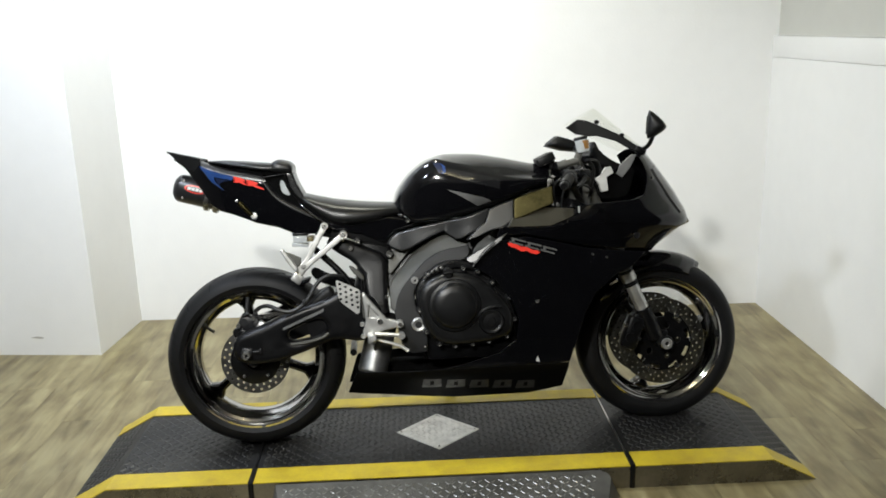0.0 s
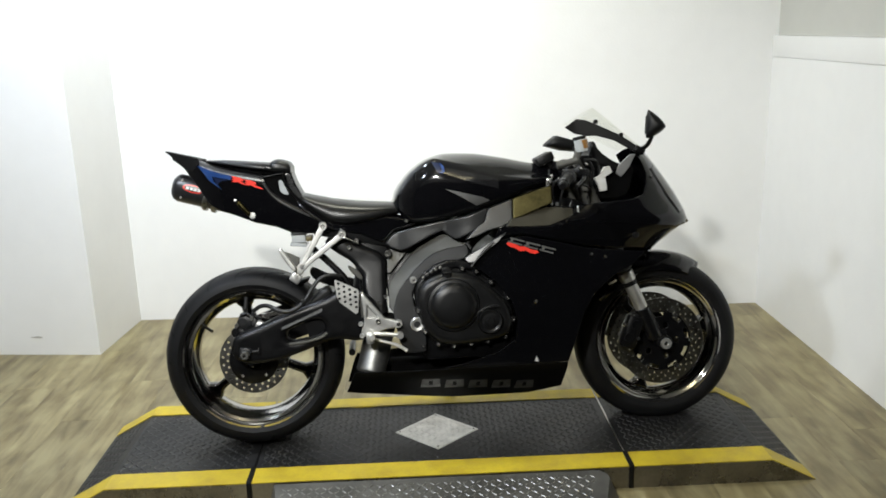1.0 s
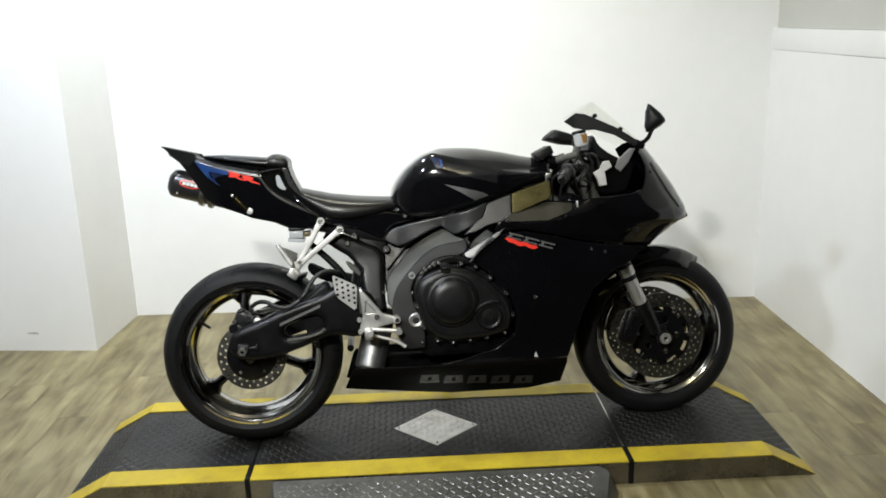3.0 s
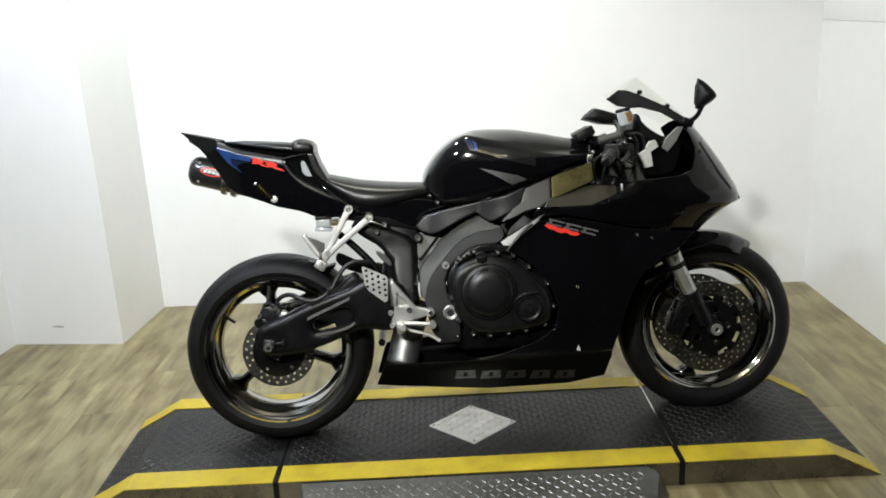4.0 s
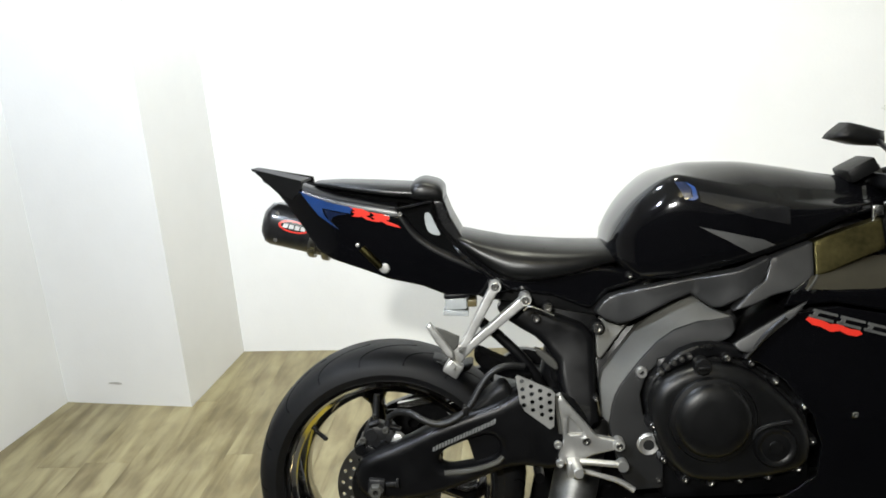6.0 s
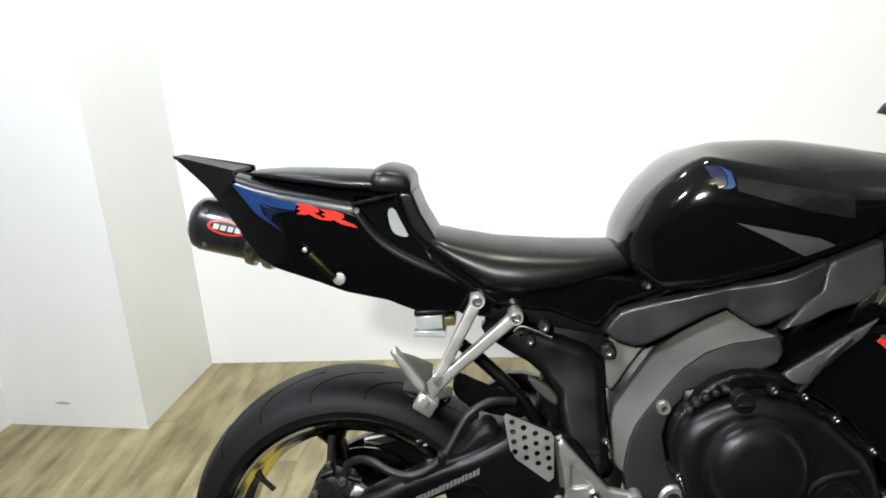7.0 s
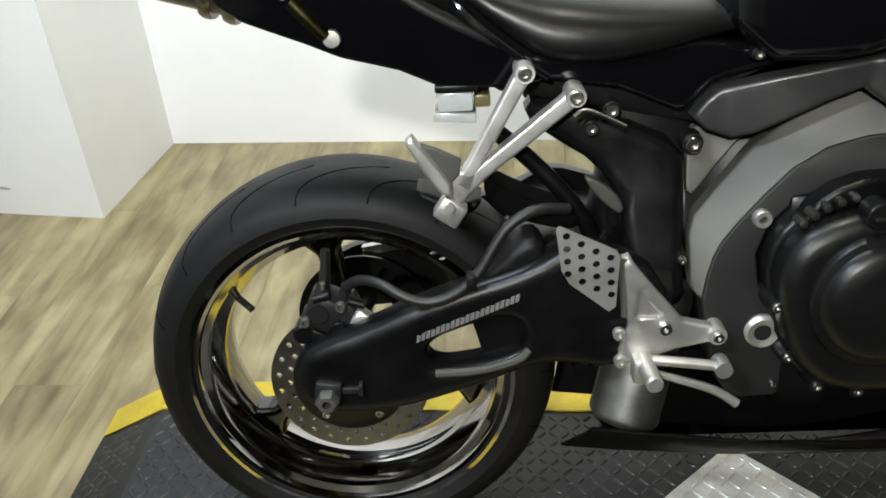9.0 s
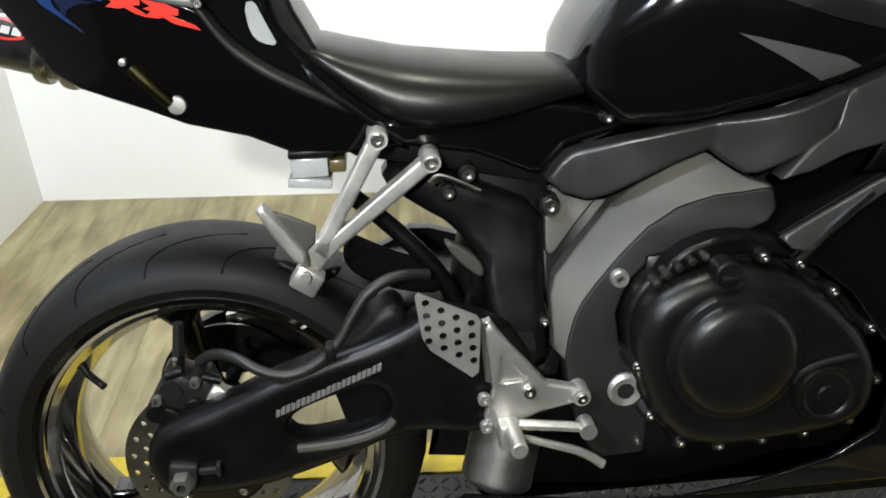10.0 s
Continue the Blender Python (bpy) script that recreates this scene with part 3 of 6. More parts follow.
def wheel(name, cx, cz, radius, rim_r, tyre_half, rim_half, spoke_turn, label):
    """A cast three-spoke wheel with its tyre."""
    w = part(name, spin([(0.022, -0.05), (0.034, -0.05), (0.036, -0.03), (0.036, 0.03), (0.034, 0.05), (0.022, 0.05)], 32, (cx, 0, cz), closed=True), DARK_CHROME, bike, label)
    prof = []
    for i in range(25):
        a = math.pi * (i / 24)
        yy = -math.cos(a)
        k = math.sin(a)
        crown_r = rim_r + (radius - rim_r) * k ** 0.62
        prof.append((crown_r, tyre_half * math.copysign(abs(yy) ** 0.8, yy)))
    prof[0] = (rim_r - 0.004, -rim_half * 0.93)
    prof[-1] = (rim_r - 0.004, rim_half * 0.93)
    part("tyre", spin(prof, 96, (cx, 0, cz)), RUBBER, w, "worn black road tyre")
    rp = []
    for s in (-1, 1):
        half = [(rim_r + 0.004, s * rim_half), (rim_r + 0.006, s * (rim_half - 0.004)), (rim_r - 0.004, s * (rim_half - 0.008)),
                (rim_r - 0.0055, s * rim_half * 0.8), (rim_r - 0.014, s * rim_half * 0.735), (rim_r - 0.017, s * rim_half * 0.62), (rim_r - 0.029, s * rim_half * 0.44), (rim_r - 0.034, s * 0.012)]
        rp += half if s < 0 else half[::-1]
    inner = [(r - 0.005, y) for r, y in rp[::-1]]
    inner[0], inner[-1] = (rim_r - 0.002, rim_half + 0.001), (rim_r - 0.002, -rim_half - 0.001)
    part("rim", spin(rp + inner, 112, (cx, 0, cz), closed=True), CHROME, w, "polished dark chrome rim")
    for k in range(3):
        a = radians(spoke_turn + 120 * k)
        r1 = rim_r - 0.032
        out = [(0.03, -0.026), (0.06, -0.018), (0.11, -0.013), (r1 - 0.03, -0.015), (r1 - 0.006, -0.034), (r1 + 0.002, -0.036),
               (r1 + 0.002, 0.036), (r1 - 0.006, 0.034), (r1 - 0.03, 0.015), (0.11, 0.013), (0.06, 0.018), (0.03, 0.026)]
        sp = slab(out, y=-0.019, thick=0.038, rnd=0.009, step=0.014)
        sp.transform(Matrix.Translation((cx, 0, cz)) @ Matrix.Rotation(-a, 4, "Y"))
        part("spoke", sp, DARK_CHROME, w)
    return w


RX, RZ, FX, FZ, FY = 0.016, 0.296, 1.388, 0.272, 0.012
rear = wheel("rear_wheel", RX, RZ, 0.293, 0.226, 0.09, 0.082, 99, "rear wheel")
front = wheel("front_wheel", FX, FZ, 0.284, 0.218, 0.06, 0.052, 11, "front wheel")
valve = merge(rod((RX - 0.17, -0.012, RZ + 0.107), (RX - 0.138, -0.034, RZ + 0.09), 0.005, seg=10))
part("valve", valve, HOSE, rear)
# tread grooves: raised curved sipes cut as thin dark ribs
for k in range(18):
    a0 = 2 * math.pi * k / 18
    pts = []
    for i in range(7):
        u = i / 6
        yy = -0.083 + 0.073 * u
        a = a0 - 0.42 * u * u
        kk = math.sin(math.acos(min(1, abs(yy) / 0.09) ** 1.25))
        rr = 0.226 + 0.067 * kk ** 0.62 - 0.0004
        pts.append((RX + rr * math.cos(a), yy, RZ + rr * math.sin(a)))
    part("tread_groove", tube(pts, 0.0015, 5, 1), GROOVE, rear)

# rear brake
part("brake_disc", ring_slab(RX, RZ, 0.074, 0.111, ((0.085, 24, 0), (0.1, 24, 0.5)), 0.0042, -0.088, 0.005), DISC, rear, "drilled rear brake disc")
part("disc_carrier", spin([(0.03, -0.094), (0.074, -0.092), (0.08, -0.088), (0.08, -0.08), (0.03, -0.078)], 40, (RX, 0, RZ), closed=True), SATIN, rear)
for k in range(5):
    a = 2 * math.pi * k / 5 + 0.3
    bolt(RX + 0.064 * math.cos(a), -0.093, RZ + 0.064 * math.sin(a), 0.006, 0.004, rear)
# front brakes
for s in (-1, 1):
    d = ring_slab(FX, FZ, 0.1, 0.148, ((0.112, 28, 0), (0.124, 28, 0.5), (0.137, 28, 0)), 0.0031, -0.075, 0.005)
    d.transform(Matrix.Translation((0, 0.0 if s < 0 else 0.145, 0)))
    part("brake_disc", d, DISC_DARK, front, "drilled front brake disc")
    n = 72
    slots = [circle(FX, FZ, 0.026, 30)]
    for i in range(9):
        mid = radians(14 - 40 * i)
        arc = [mid + radians(-11 + 22 * j / 5) for j in range(6)]
        slots.append([(FX + 0.0985 * math.cos(a), FZ + 0.0985 * math.sin(a)) for a in arc] + [(FX + 0.084 * math.cos(a), FZ + 0.084 * math.sin(a)) for a in arc[::-1]])
    for i in range(5):
        a = radians(-72 + 72 * i)
        slots.append(circle(FX + 0.055 * math.cos(a), FZ + 0.055 * math.sin(a), 0.011, 12))
    c = slab([(FX + 0.102 * math.cos(2 * math.pi * i / n), FZ + 0.102 * math.sin(2 * math.pi * i / n)) for i in range(n)], slots, y=-0.077, thick=0.008, step=0.05)
    c.transform(Matrix.Translation((0, 0.0 if s < 0 else 0.145, 0)))
    part("disc_carrier", c, SATIN, front)
    for i in range(6):
        a = 2 * math.pi * i / 6
        yy = -0.079 if s < 0 else 0.072
        part("rotor_button", spin([(0, -0.004), (0.008, -0.004), (0.009, 0.006)], 12, (FX + 0.1 * math.cos(a), yy, FZ + 0.1 * math.sin(a))), STEEL, front)
part("axle", rod((FX, -0.125, FZ), (FX, 0.125, FZ), 0.014, seg=20, bevel=0.002), STEEL, front)
front.location.y = FY
part("axle_nut", spin([(0.008, -0.13), (0.017, -0.13), (0.019, -0.126), (0.019, -0.112), (0.008, -0.112)], 24, (FX, 0, FZ), closed=True), ALU, front)

# swingarm
arm_out = [(-0.036, 0.378), (-0.018, 0.396), (0.06, 0.423), (0.117, 0.449), (0.187, 0.474), (0.242, 0.49), (0.283, 0.508), (0.31, 0.528), (0.4, 0.5), (0.44, 0.44), (0.42, 0.37),
           (0.36, 0.35), (0.308, 0.362), (0.265, 0.36), (0.204, 0.335), (0.133, 0.312), (0.09, 0.301), (0.012, 0.296), (-0.03, 0.312), (-0.044, 0.343)]
arm_win = [(0.13, 0.397), (0.192, 0.421), (0.24, 0.432), (0.257, 0.408), (0.252, 0.386), (0.205, 0.37), (0.137, 0.362)]
for s in (1, -1):
    part("swingarm_beam", slab(arm_out, [[tuple(p) for p in soft([Vector(q) for q in arm_win], 2)]], y=-0.152, thick=0.04, rnd=0.018, step=0.014, rounds=1, side=s), SATIN, bike, "satin black cast swingarm")
part("swingarm_bridge", loft([(0.25, 0.39, 0.5, 0.13, 0.5), (0.3, 0.37, 0.508, 0.133, 0.5), (0.34, 0.36, 0.495, 0.135, 0.5), (0.44, 0.37, 0.48, 0.13, 0.5)], power=4), SATIN, bike)
hump = slab([(0.19, 0.468), (0.212, 0.491), (0.255, 0.527), (0.276, 0.528), (0.288, 0.5), (0.28, 0.478)], y=-0.138, thick=0.05, rnd=0.012, rounds=1, step=0.015)
part("swingarm_gusset", hump, PLASTIC, bike)
# Lighter grey bar: light caught by the window's lower lip, put into colour.
part("lit_window_lip", tube([(0.142, -0.15, 0.357), (0.2, -0.157, 0.363), (0.248, -0.157, 0.376), (0.26, -0.15, 0.386)], 0.0055, 8), FRAME, bike)
part("arm_pocket", slab([(0.188, 0.428), (0.262, 0.44), (0.266, 0.37), (0.206, 0.36)], y=-0.13, thick=0.008, step=0.03), SATIN, bike)
# worn lettering plate as plain bars
for k in range(21):
    u = 0.12 + k * 0.0062
    zz = 0.4035 + k * 0.00252
    part("lettering_bar", slab([(u, zz), (u + 0.0048, zz + 0.002), (u + 0.0062, zz + (0.0118 if k % 3 else 0.0096)), (u + 0.0014, zz + 0.0098)], y=-0.1536, thick=0.002), GREY, bike)
adj = merge(box(0.003, -0.156, 0.336, 0.034, 0.014, 0.036, pose(0, 0, 0, 0, 8, 0), bevel=0.004), box(0.034, -0.156, 0.341, 0.026, 0.008, 0.008, bevel=0.002), box(0.046, -0.156, 0.343, 0.006, 0.014, 0.016, bevel=0.002))
part("chain_adjuster", adj, FRAME_DARK, bike, "grey cast axle adjuster")
part("axle_nut", spin([(0.006, -0.178), (0.012, -0.178), (0.015, -0.174), (0.015, -0.16), (0.006, -0.16)], 6, (0.003, 0, 0.333), closed=True), FRAME, bike)
part("axle", rod((RX, -0.11, RZ), (RX, 0.15, RZ), 0.014), STEEL, bike)
cal = merge(box(0.0, -0.095, 0.425, 0.05, 0.045, 0.05, pose(0, 0, 0, 0, 25, 0), bevel=0.009), box(0.03, -0.093, 0.42, 0.03, 0.045, 0.04, pose(0, 0, 0, 0, -20, 0), bevel=0.008),
            box(-0.02, -0.095, 0.408, 0.026, 0.036, 0.034, bevel=0.007), rod((-0.006, -0.12, 0.43), (-0.006, -0.112, 0.43), 0.013), rod((0.0, -0.095, 0.445), (0.006, -0.09, 0.505), 0.008, 0.006),
            box(0.005, -0.095, 0.385, 0.05, 0.03, 0.045, bevel=0.008), rod((0.022, -0.1, 0.43), (0.03, -0.1, 0.455), 0.008))
part("rear_caliper", cal, FRAME_DARK, bike, "dark grey rear brake caliper")
part("caliper_body", merge(rod((-0.03, -0.115, 0.398), (-0.03, -0.085, 0.398), 0.014, seg=18, bevel=0.003), rod((0.018, -0.122, 0.407), (0.018, -0.1, 0.407), 0.012, seg=18, bevel=0.003), rod((0.034, -0.118, 0.447), (0.055, -0.118, 0.44), 0.006), rod((-0.01, -0.12, 0.452), (0.012, -0.12, 0.458), 0.006),
                           box(-0.008, -0.118, 0.395, 0.03, 0.012, 0.022, pose(0, 0, 0, 0, 30, 0), bevel=0.003)), SATIN, bike)
part("bleed_nipple", rod((0.002, -0.115, 0.456), (0.004, -0.12, 0.474), 0.0035, seg=8), STEEL, bike)
part("caliper_bracket", slab([(0.024, 0.395), (0.04, 0.43), (0.052, 0.432), (0.08, 0.398), (0.05, 0.385)], y=-0.118, thick=0.015, rnd=0.004, rounds=1, step=0.012), ALU, bike)
for x, z in ((0.024, 0.44), (-0.024, 0.42)):
    bolt(x, -0.118, z, 0.007, 0.006, None, FRAME)
part("brake_hose", tube([(0.03, -0.11, 0.462), (0.05, -0.12, 0.478), (0.08, -0.145, 0.484), (0.11, -0.158, 0.468), (0.142, -0.16, 0.46), (0.174, -0.16, 0.472), (0.201, -0.158, 0.495), (0.222, -0.152, 0.531), (0.242, -0.148, 0.557), (0.275, -0.14, 0.57), (0.312, -0.125, 0.561)], 0.0068, 10), HOSE, bike)
part("hose_clip", merge(box(0.192, -0.158, 0.488, 0.012, 0.022, 0.02, bevel=0.003)), PLASTIC, bike)
# chain guard and hugger over the tyre
hug = slab([(0.211, 0.58), (0.222, 0.587), (0.257, 0.567), (0.3, 0.548), (0.332, 0.537), (0.33, 0.518), (0.29, 0.522), (0.24, 0.54), (0.216, 0.56)], y=-0.092, thick=0.05, rnd=0.006, rounds=1, step=0.016)
part("rear_hugger", hug, SHADE_BLACK, bike)
part("hugger_stay", slab([(0.118, 0.57), (0.15, 0.562), (0.172, 0.545), (0.212, 0.556), (0.2, 0.535), (0.16, 0.53)], y=-0.07, thick=0.05, rnd=0.008, rounds=1, step=0.02), PLASTIC, bike)
part("chain_run", slab([(0.02, 0.41), (0.38, 0.47), (0.38, 0.455), (0.02, 0.395)], y=0.095, thick=0.012), STEEL, bike, "drive chain")
part("sprocket", ring_slab(RX, RZ, 0.05, 0.105, ((0.08, 6, 0),), 0.014, 0.1, 0.006), SATIN, rear)

# ---- engine and frame ----
part("engine_block", box(0.72, 0, 0.42, 0.3, 0.26, 0.3, bevel=0.02), SATIN, bike)
part("cylinder_bank", box(0.86, 0, 0.55, 0.26, 0.28, 0.2, pose(0, 0, 0, 0, -30, 0), bevel=0.02), SATIN, bike)
part("radiator", box(0.98, 0, 0.42, 0.06, 0.3, 0.4, bevel=0.01), SATIN, bike)
cover = [(0.548, 0.47), (0.556, 0.515), (0.585, 0.545), (0.65, 0.566), (0.735, 0.553), (0.79, 0.51), (0.84, 0.455), (0.855, 0.4), (0.845, 0.352), (0.79, 0.336), (0.72, 0.33), (0.655, 0.328), (0.61, 0.34), (0.572, 0.38)]
part("clutch_cover", slab(cover, y=-0.19, thick=0.06, rnd=0.022, rounds=1, step=0.018), ENGINE, bike, "charcoal painted clutch cover")
part("cover_flange", slab([(0.703 + (x - 0.703) * (1.03 if x < 0.7 else 1.075), 0.447 + (z - 0.447) * 1.1) for x, z in cover], y=-0.148, thick=0.06, rnd=0.006, rounds=1, step=0.02), ENGINE, bike)
part("clutch_dome", spin([(0, -0.216), (0.04, -0.2155), (0.062, -0.212), (0.07, -0.206), (0.073, -0.2), (0.081, -0.198), (0.084, -0.192), (0.084, -0.18)], 56, (0.665, 0, 0.459)), ENGINE, bike)
part("starter_cover", spin([(0, -0.206), (0.012, -0.206), (0.014, -0.203), (0.027, -0.202), (0.031, -0.205), (0.037, -0.205), (0.041, -0.198), (0.041, -0.18)], 40, (0.779, 0, 0.403)), ENGINE, bike)
part("cover_rib", tube([(0.738, -0.194, 0.42), (0.745, -0.2, 0.437), (0.765, -0.202, 0.447), (0.79, -0.2, 0.45), (0.812, -0.194, 0.449)], 0.004, 8), FRAME_DARK, bike)
for x, z in ((0.613, 0.333), (0.663, 0.324), (0.718, 0.328), (0.772, 0.333), (0.83, 0.346), (0.858, 0.4), (0.843, 0.47), (0.79, 0.522), (0.745, 0.56), (0.7, 0.572), (0.573, 0.375), (0.554, 0.444)):
    bolt(x, -0.169, z, 0.006, 0.006)
    part("bolt_boss", spin([(0, -0.17), (0.009, -0.17), (0.011, -0.15), (0.011, -0.12)], 14, (x, 0, z)), ENGINE, bike)
filler = merge(rod((0.648, -0.17, 0.565), (0.648, -0.2, 0.565), 0.016, seg=20, bevel=0.002), box(0.648, -0.205, 0.565, 0.026, 0.012, 0.006, bevel=0.002))
part("oil_filler_cap", filler, PLASTIC, bike)
for x, z in ((0.575, 0.548), (0.587, 0.557), (0.6, 0.566), (0.615, 0.572), (0.63, 0.577)):
    part("clutch_lug", spin([(0, -0.172), (0.005, -0.171), (0.006, -0.15)], 10, (x, 0, z)), DISC, bike)
arch = [(0.57, 0.535), (0.6, 0.58), (0.66, 0.6), (0.73, 0.59), (0.79, 0.555), (0.8, 0.54), (0.74, 0.565), (0.66, 0.575), (0.6, 0.55)]
part("cylinder_side", slab(arch, y=-0.16, thick=0.03, rnd=0.006, rounds=1, step=0.016), SATIN, bike)



def frame_y(x, z):
    """The frame is broad at the pivot, narrow under the seat and broad again at the head."""
    return -float(np.interp(z, [0.33, 0.4, 0.535, 0.625, 0.7], [0.168, 0.161, 0.126, 0.095, 0.088])
                  + np.interp(x, [0.5, 0.62, 0.8, 1.0], [0, 0.03, 0.065, 0.075]) * np.interp(z, [0.45, 0.6], [0, 1]))


main = [(0.463, 0.635), (0.457, 0.56), (0.458, 0.5), (0.476, 0.45), (0.49, 0.345), (0.515, 0.31), (0.575, 0.306), (0.583, 0.337), (0.553, 0.371), (0.547, 0.431), (0.541, 0.473), (0.562, 0.51), (0.602, 0.552), (0.681, 0.578),
        (0.738, 0.594), (0.745, 0.63), (0.8, 0.675), (0.85, 0.705), (0.99, 0.775), (0.985, 0.826), (0.8, 0.762), (0.7, 0.715), (0.6, 0.69), (0.5, 0.655)]
ridge = [(0.722, 0.644), (0.69, 0.638), (0.658, 0.634), (0.615, 0.62), (0.58, 0.597), (0.547, 0.563), (0.519, 0.532), (0.499, 0.507), (0.489, 0.489), (0.481, 0.466), (0.475, 0.438)]
groove = [(0.463, 0.45), (0.464, 0.511), (0.471, 0.533), (0.509, 0.575), (0.544, 0.616), (0.574, 0.64), (0.605, 0.662), (0.64, 0.682), (0.655, 0.681), (0.673, 0.668), (0.692, 0.655)]
band = groove + ridge
arm = ridge[::-1] + [(0.728, 0.62), (0.717, 0.604), (0.686, 0.589), (0.637, 0.582), (0.587, 0.561), (0.554, 0.529), (0.54, 0.492), (0.544, 0.453), (0.566, 0.42), (0.578, 0.364),
                     (0.575, 0.306), (0.515, 0.304), (0.492, 0.34), (0.478, 0.41)]
web = [(0.468, 0.632), (0.463, 0.6), (0.462, 0.546), (0.496, 0.584), (0.532, 0.626), (0.557, 0.642), (0.538, 0.634), (0.507, 0.629), (0.48, 0.637)]
knee = [(0.462, 0.656), (0.477, 0.675), (0.491, 0.687), (0.55, 0.703), (0.61, 0.715), (0.68, 0.727), (0.735, 0.739), (0.765, 0.75), (0.79, 0.76), (0.79, 0.746), (0.778, 0.718), (0.766, 0.698), (0.737, 0.685), (0.699, 0.666), (0.683, 0.664),
        (0.664, 0.676), (0.646, 0.691), (0.611, 0.678), (0.561, 0.652), (0.53, 0.637), (0.507, 0.631), (0.478, 0.641)]
head = [(0.716, 0.662), (0.755, 0.7), (0.779, 0.717), (0.793, 0.756), (0.83, 0.77), (0.872, 0.783), (0.868, 0.722), (0.841, 0.7), (0.79, 0.688), (0.75, 0.67)]
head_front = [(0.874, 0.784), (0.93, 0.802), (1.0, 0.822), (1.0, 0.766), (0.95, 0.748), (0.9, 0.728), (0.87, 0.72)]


def ridge_gap(x, z):
    """Distance in side view from the frame's ridge line."""
    best = 1.0
    for (ax, az), (bx, bz) in zip(ridge, ridge[1:]):
        k = max(0.0, min(1.0, ((x - ax) * (bx - ax) + (z - az) * (bz - az)) / ((bx - ax) ** 2 + (bz - az) ** 2)))
        best = min(best, math.hypot(x - ax - k * (bx - ax), z - az - k * (bz - az)))
    return best


def knee_y(x, z):
    bulge = 0.016 * math.sin(math.pi * (x - 0.655) / 0.14) if 0.655 < x < 0.795 else 0.009 * math.sin(math.pi * max(0.0, x - 0.455) / 0.2) if x < 0.655 else 0.0
    return frame_y(x, z) - 0.01 - bulge


def head_y(x, z):
    return -0.176 + 0.3 * max(-0.01, z - (0.672 + 0.33 * (x - 0.72)))


for s in (1, -1):
    part("frame_spar", slab(main, crown=lambda x, z: frame_y(x, z) + 0.042, thick=0.05, rnd=0.008, rounds=1, step=0.02, side=s), SATIN, bike, "black painted aluminium frame spar", widen=False)
    part("frame_arm", slab(arm, crown=lambda x, z: frame_y(x, z) - 0.003, thick=0.03, rnd=0.003, step=0.016, side=s), ARM, bike, "cast aluminium frame arm, shade put into its dark grey", widen=False)
    part("frame_band", slab(band, crown=lambda x, z: frame_y(x, z) - 0.003 + 0.62 * ridge_gap(x, z), thick=0.02, rnd=0.002, step=0.012, side=s), FRAME, bike, "sloping frame shoulder in the lit, lighter grey", widen=False)
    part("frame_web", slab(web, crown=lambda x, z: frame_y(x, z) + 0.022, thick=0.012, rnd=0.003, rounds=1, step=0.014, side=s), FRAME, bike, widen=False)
    part("frame_cover", slab(knee, crown=knee_y, thick=0.03, rnd=0.004, step=0.012, side=s), FRAME_SATIN, bike, "satin grey plastic knee cover", widen=False)
    part("frame_head", slab(head, crown=head_y, thick=0.03, rnd=0.003, step=0.016, side=s), FRAME_SATIN, bike, "grey cast frame head", widen=False)
    part("frame_head_front", slab(head_front, crown=head_y, thick=0.03, rnd=0.003, step=0.016, side=s), SPAR, bike, "front of the frame head, warm reflection put into its colour", widen=False)
bolt(0.545, frame_y(0.545, 0.536) + 0.002, 0.536, 0.012, 0.012, None, ALU, widen=False)
part("pivot_ring", spin([(0.011, -0.166), (0.019, -0.168), (0.0235, -0.164), (0.0235, -0.14), (0.011, -0.14)], 32, (0.55, 0, 0.395), closed=True), ALU, bike, "bright swingarm pivot nut", widen=False)
part("pivot_core", spin([(0, -0.158), (0.011, -0.158), (0.011, -0.14)], 16, (0.55, 0, 0.395)), PLASTIC, bike, widen=False)
for x, z, y, r in ((0.467, 0.621, -0.094, 0.011), (0.367, 0.669, -0.098, 0.009), (0.343, 0.648, -0.1, 0.008), (0.533, 0.727, -0.1, 0.006), (0.452, 0.486, -0.135, 0.005), (0.566, 0.325, -0.168, 0.005)):
    part("bolt_boss", spin([(0, y), (r * 1.2, y), (r * 1.3, y + 0.02)], 16, (x, 0, z)), PLASTIC, bike, widen=False)
    bolt(x, y, z, r, 0.009, widen=False)

# seat rail and side covers
rail = [(0.276, 0.684), (0.262, 0.662), (0.302, 0.63), (0.35, 0.6), (0.378, 0.555), (0.382, 0.5), (0.405, 0.44), (0.43, 0.415), (0.462, 0.425), (0.456, 0.47), (0.46, 0.56), (0.459, 0.618), (0.38, 0.654), (0.33, 0.672)]
under = [(0.262, 0.738), (0.34, 0.73), (0.47, 0.747), (0.53, 0.737), (0.6, 0.726), (0.56, 0.708), (0.49, 0.692), (0.455, 0.655), (0.38, 0.688), (0.29, 0.703)]


def cover_y(x, z):
    return -float(np.interp(z, [0.4, 0.5, 0.6, 0.7], [0.15, 0.125, 0.098, 0.088]))


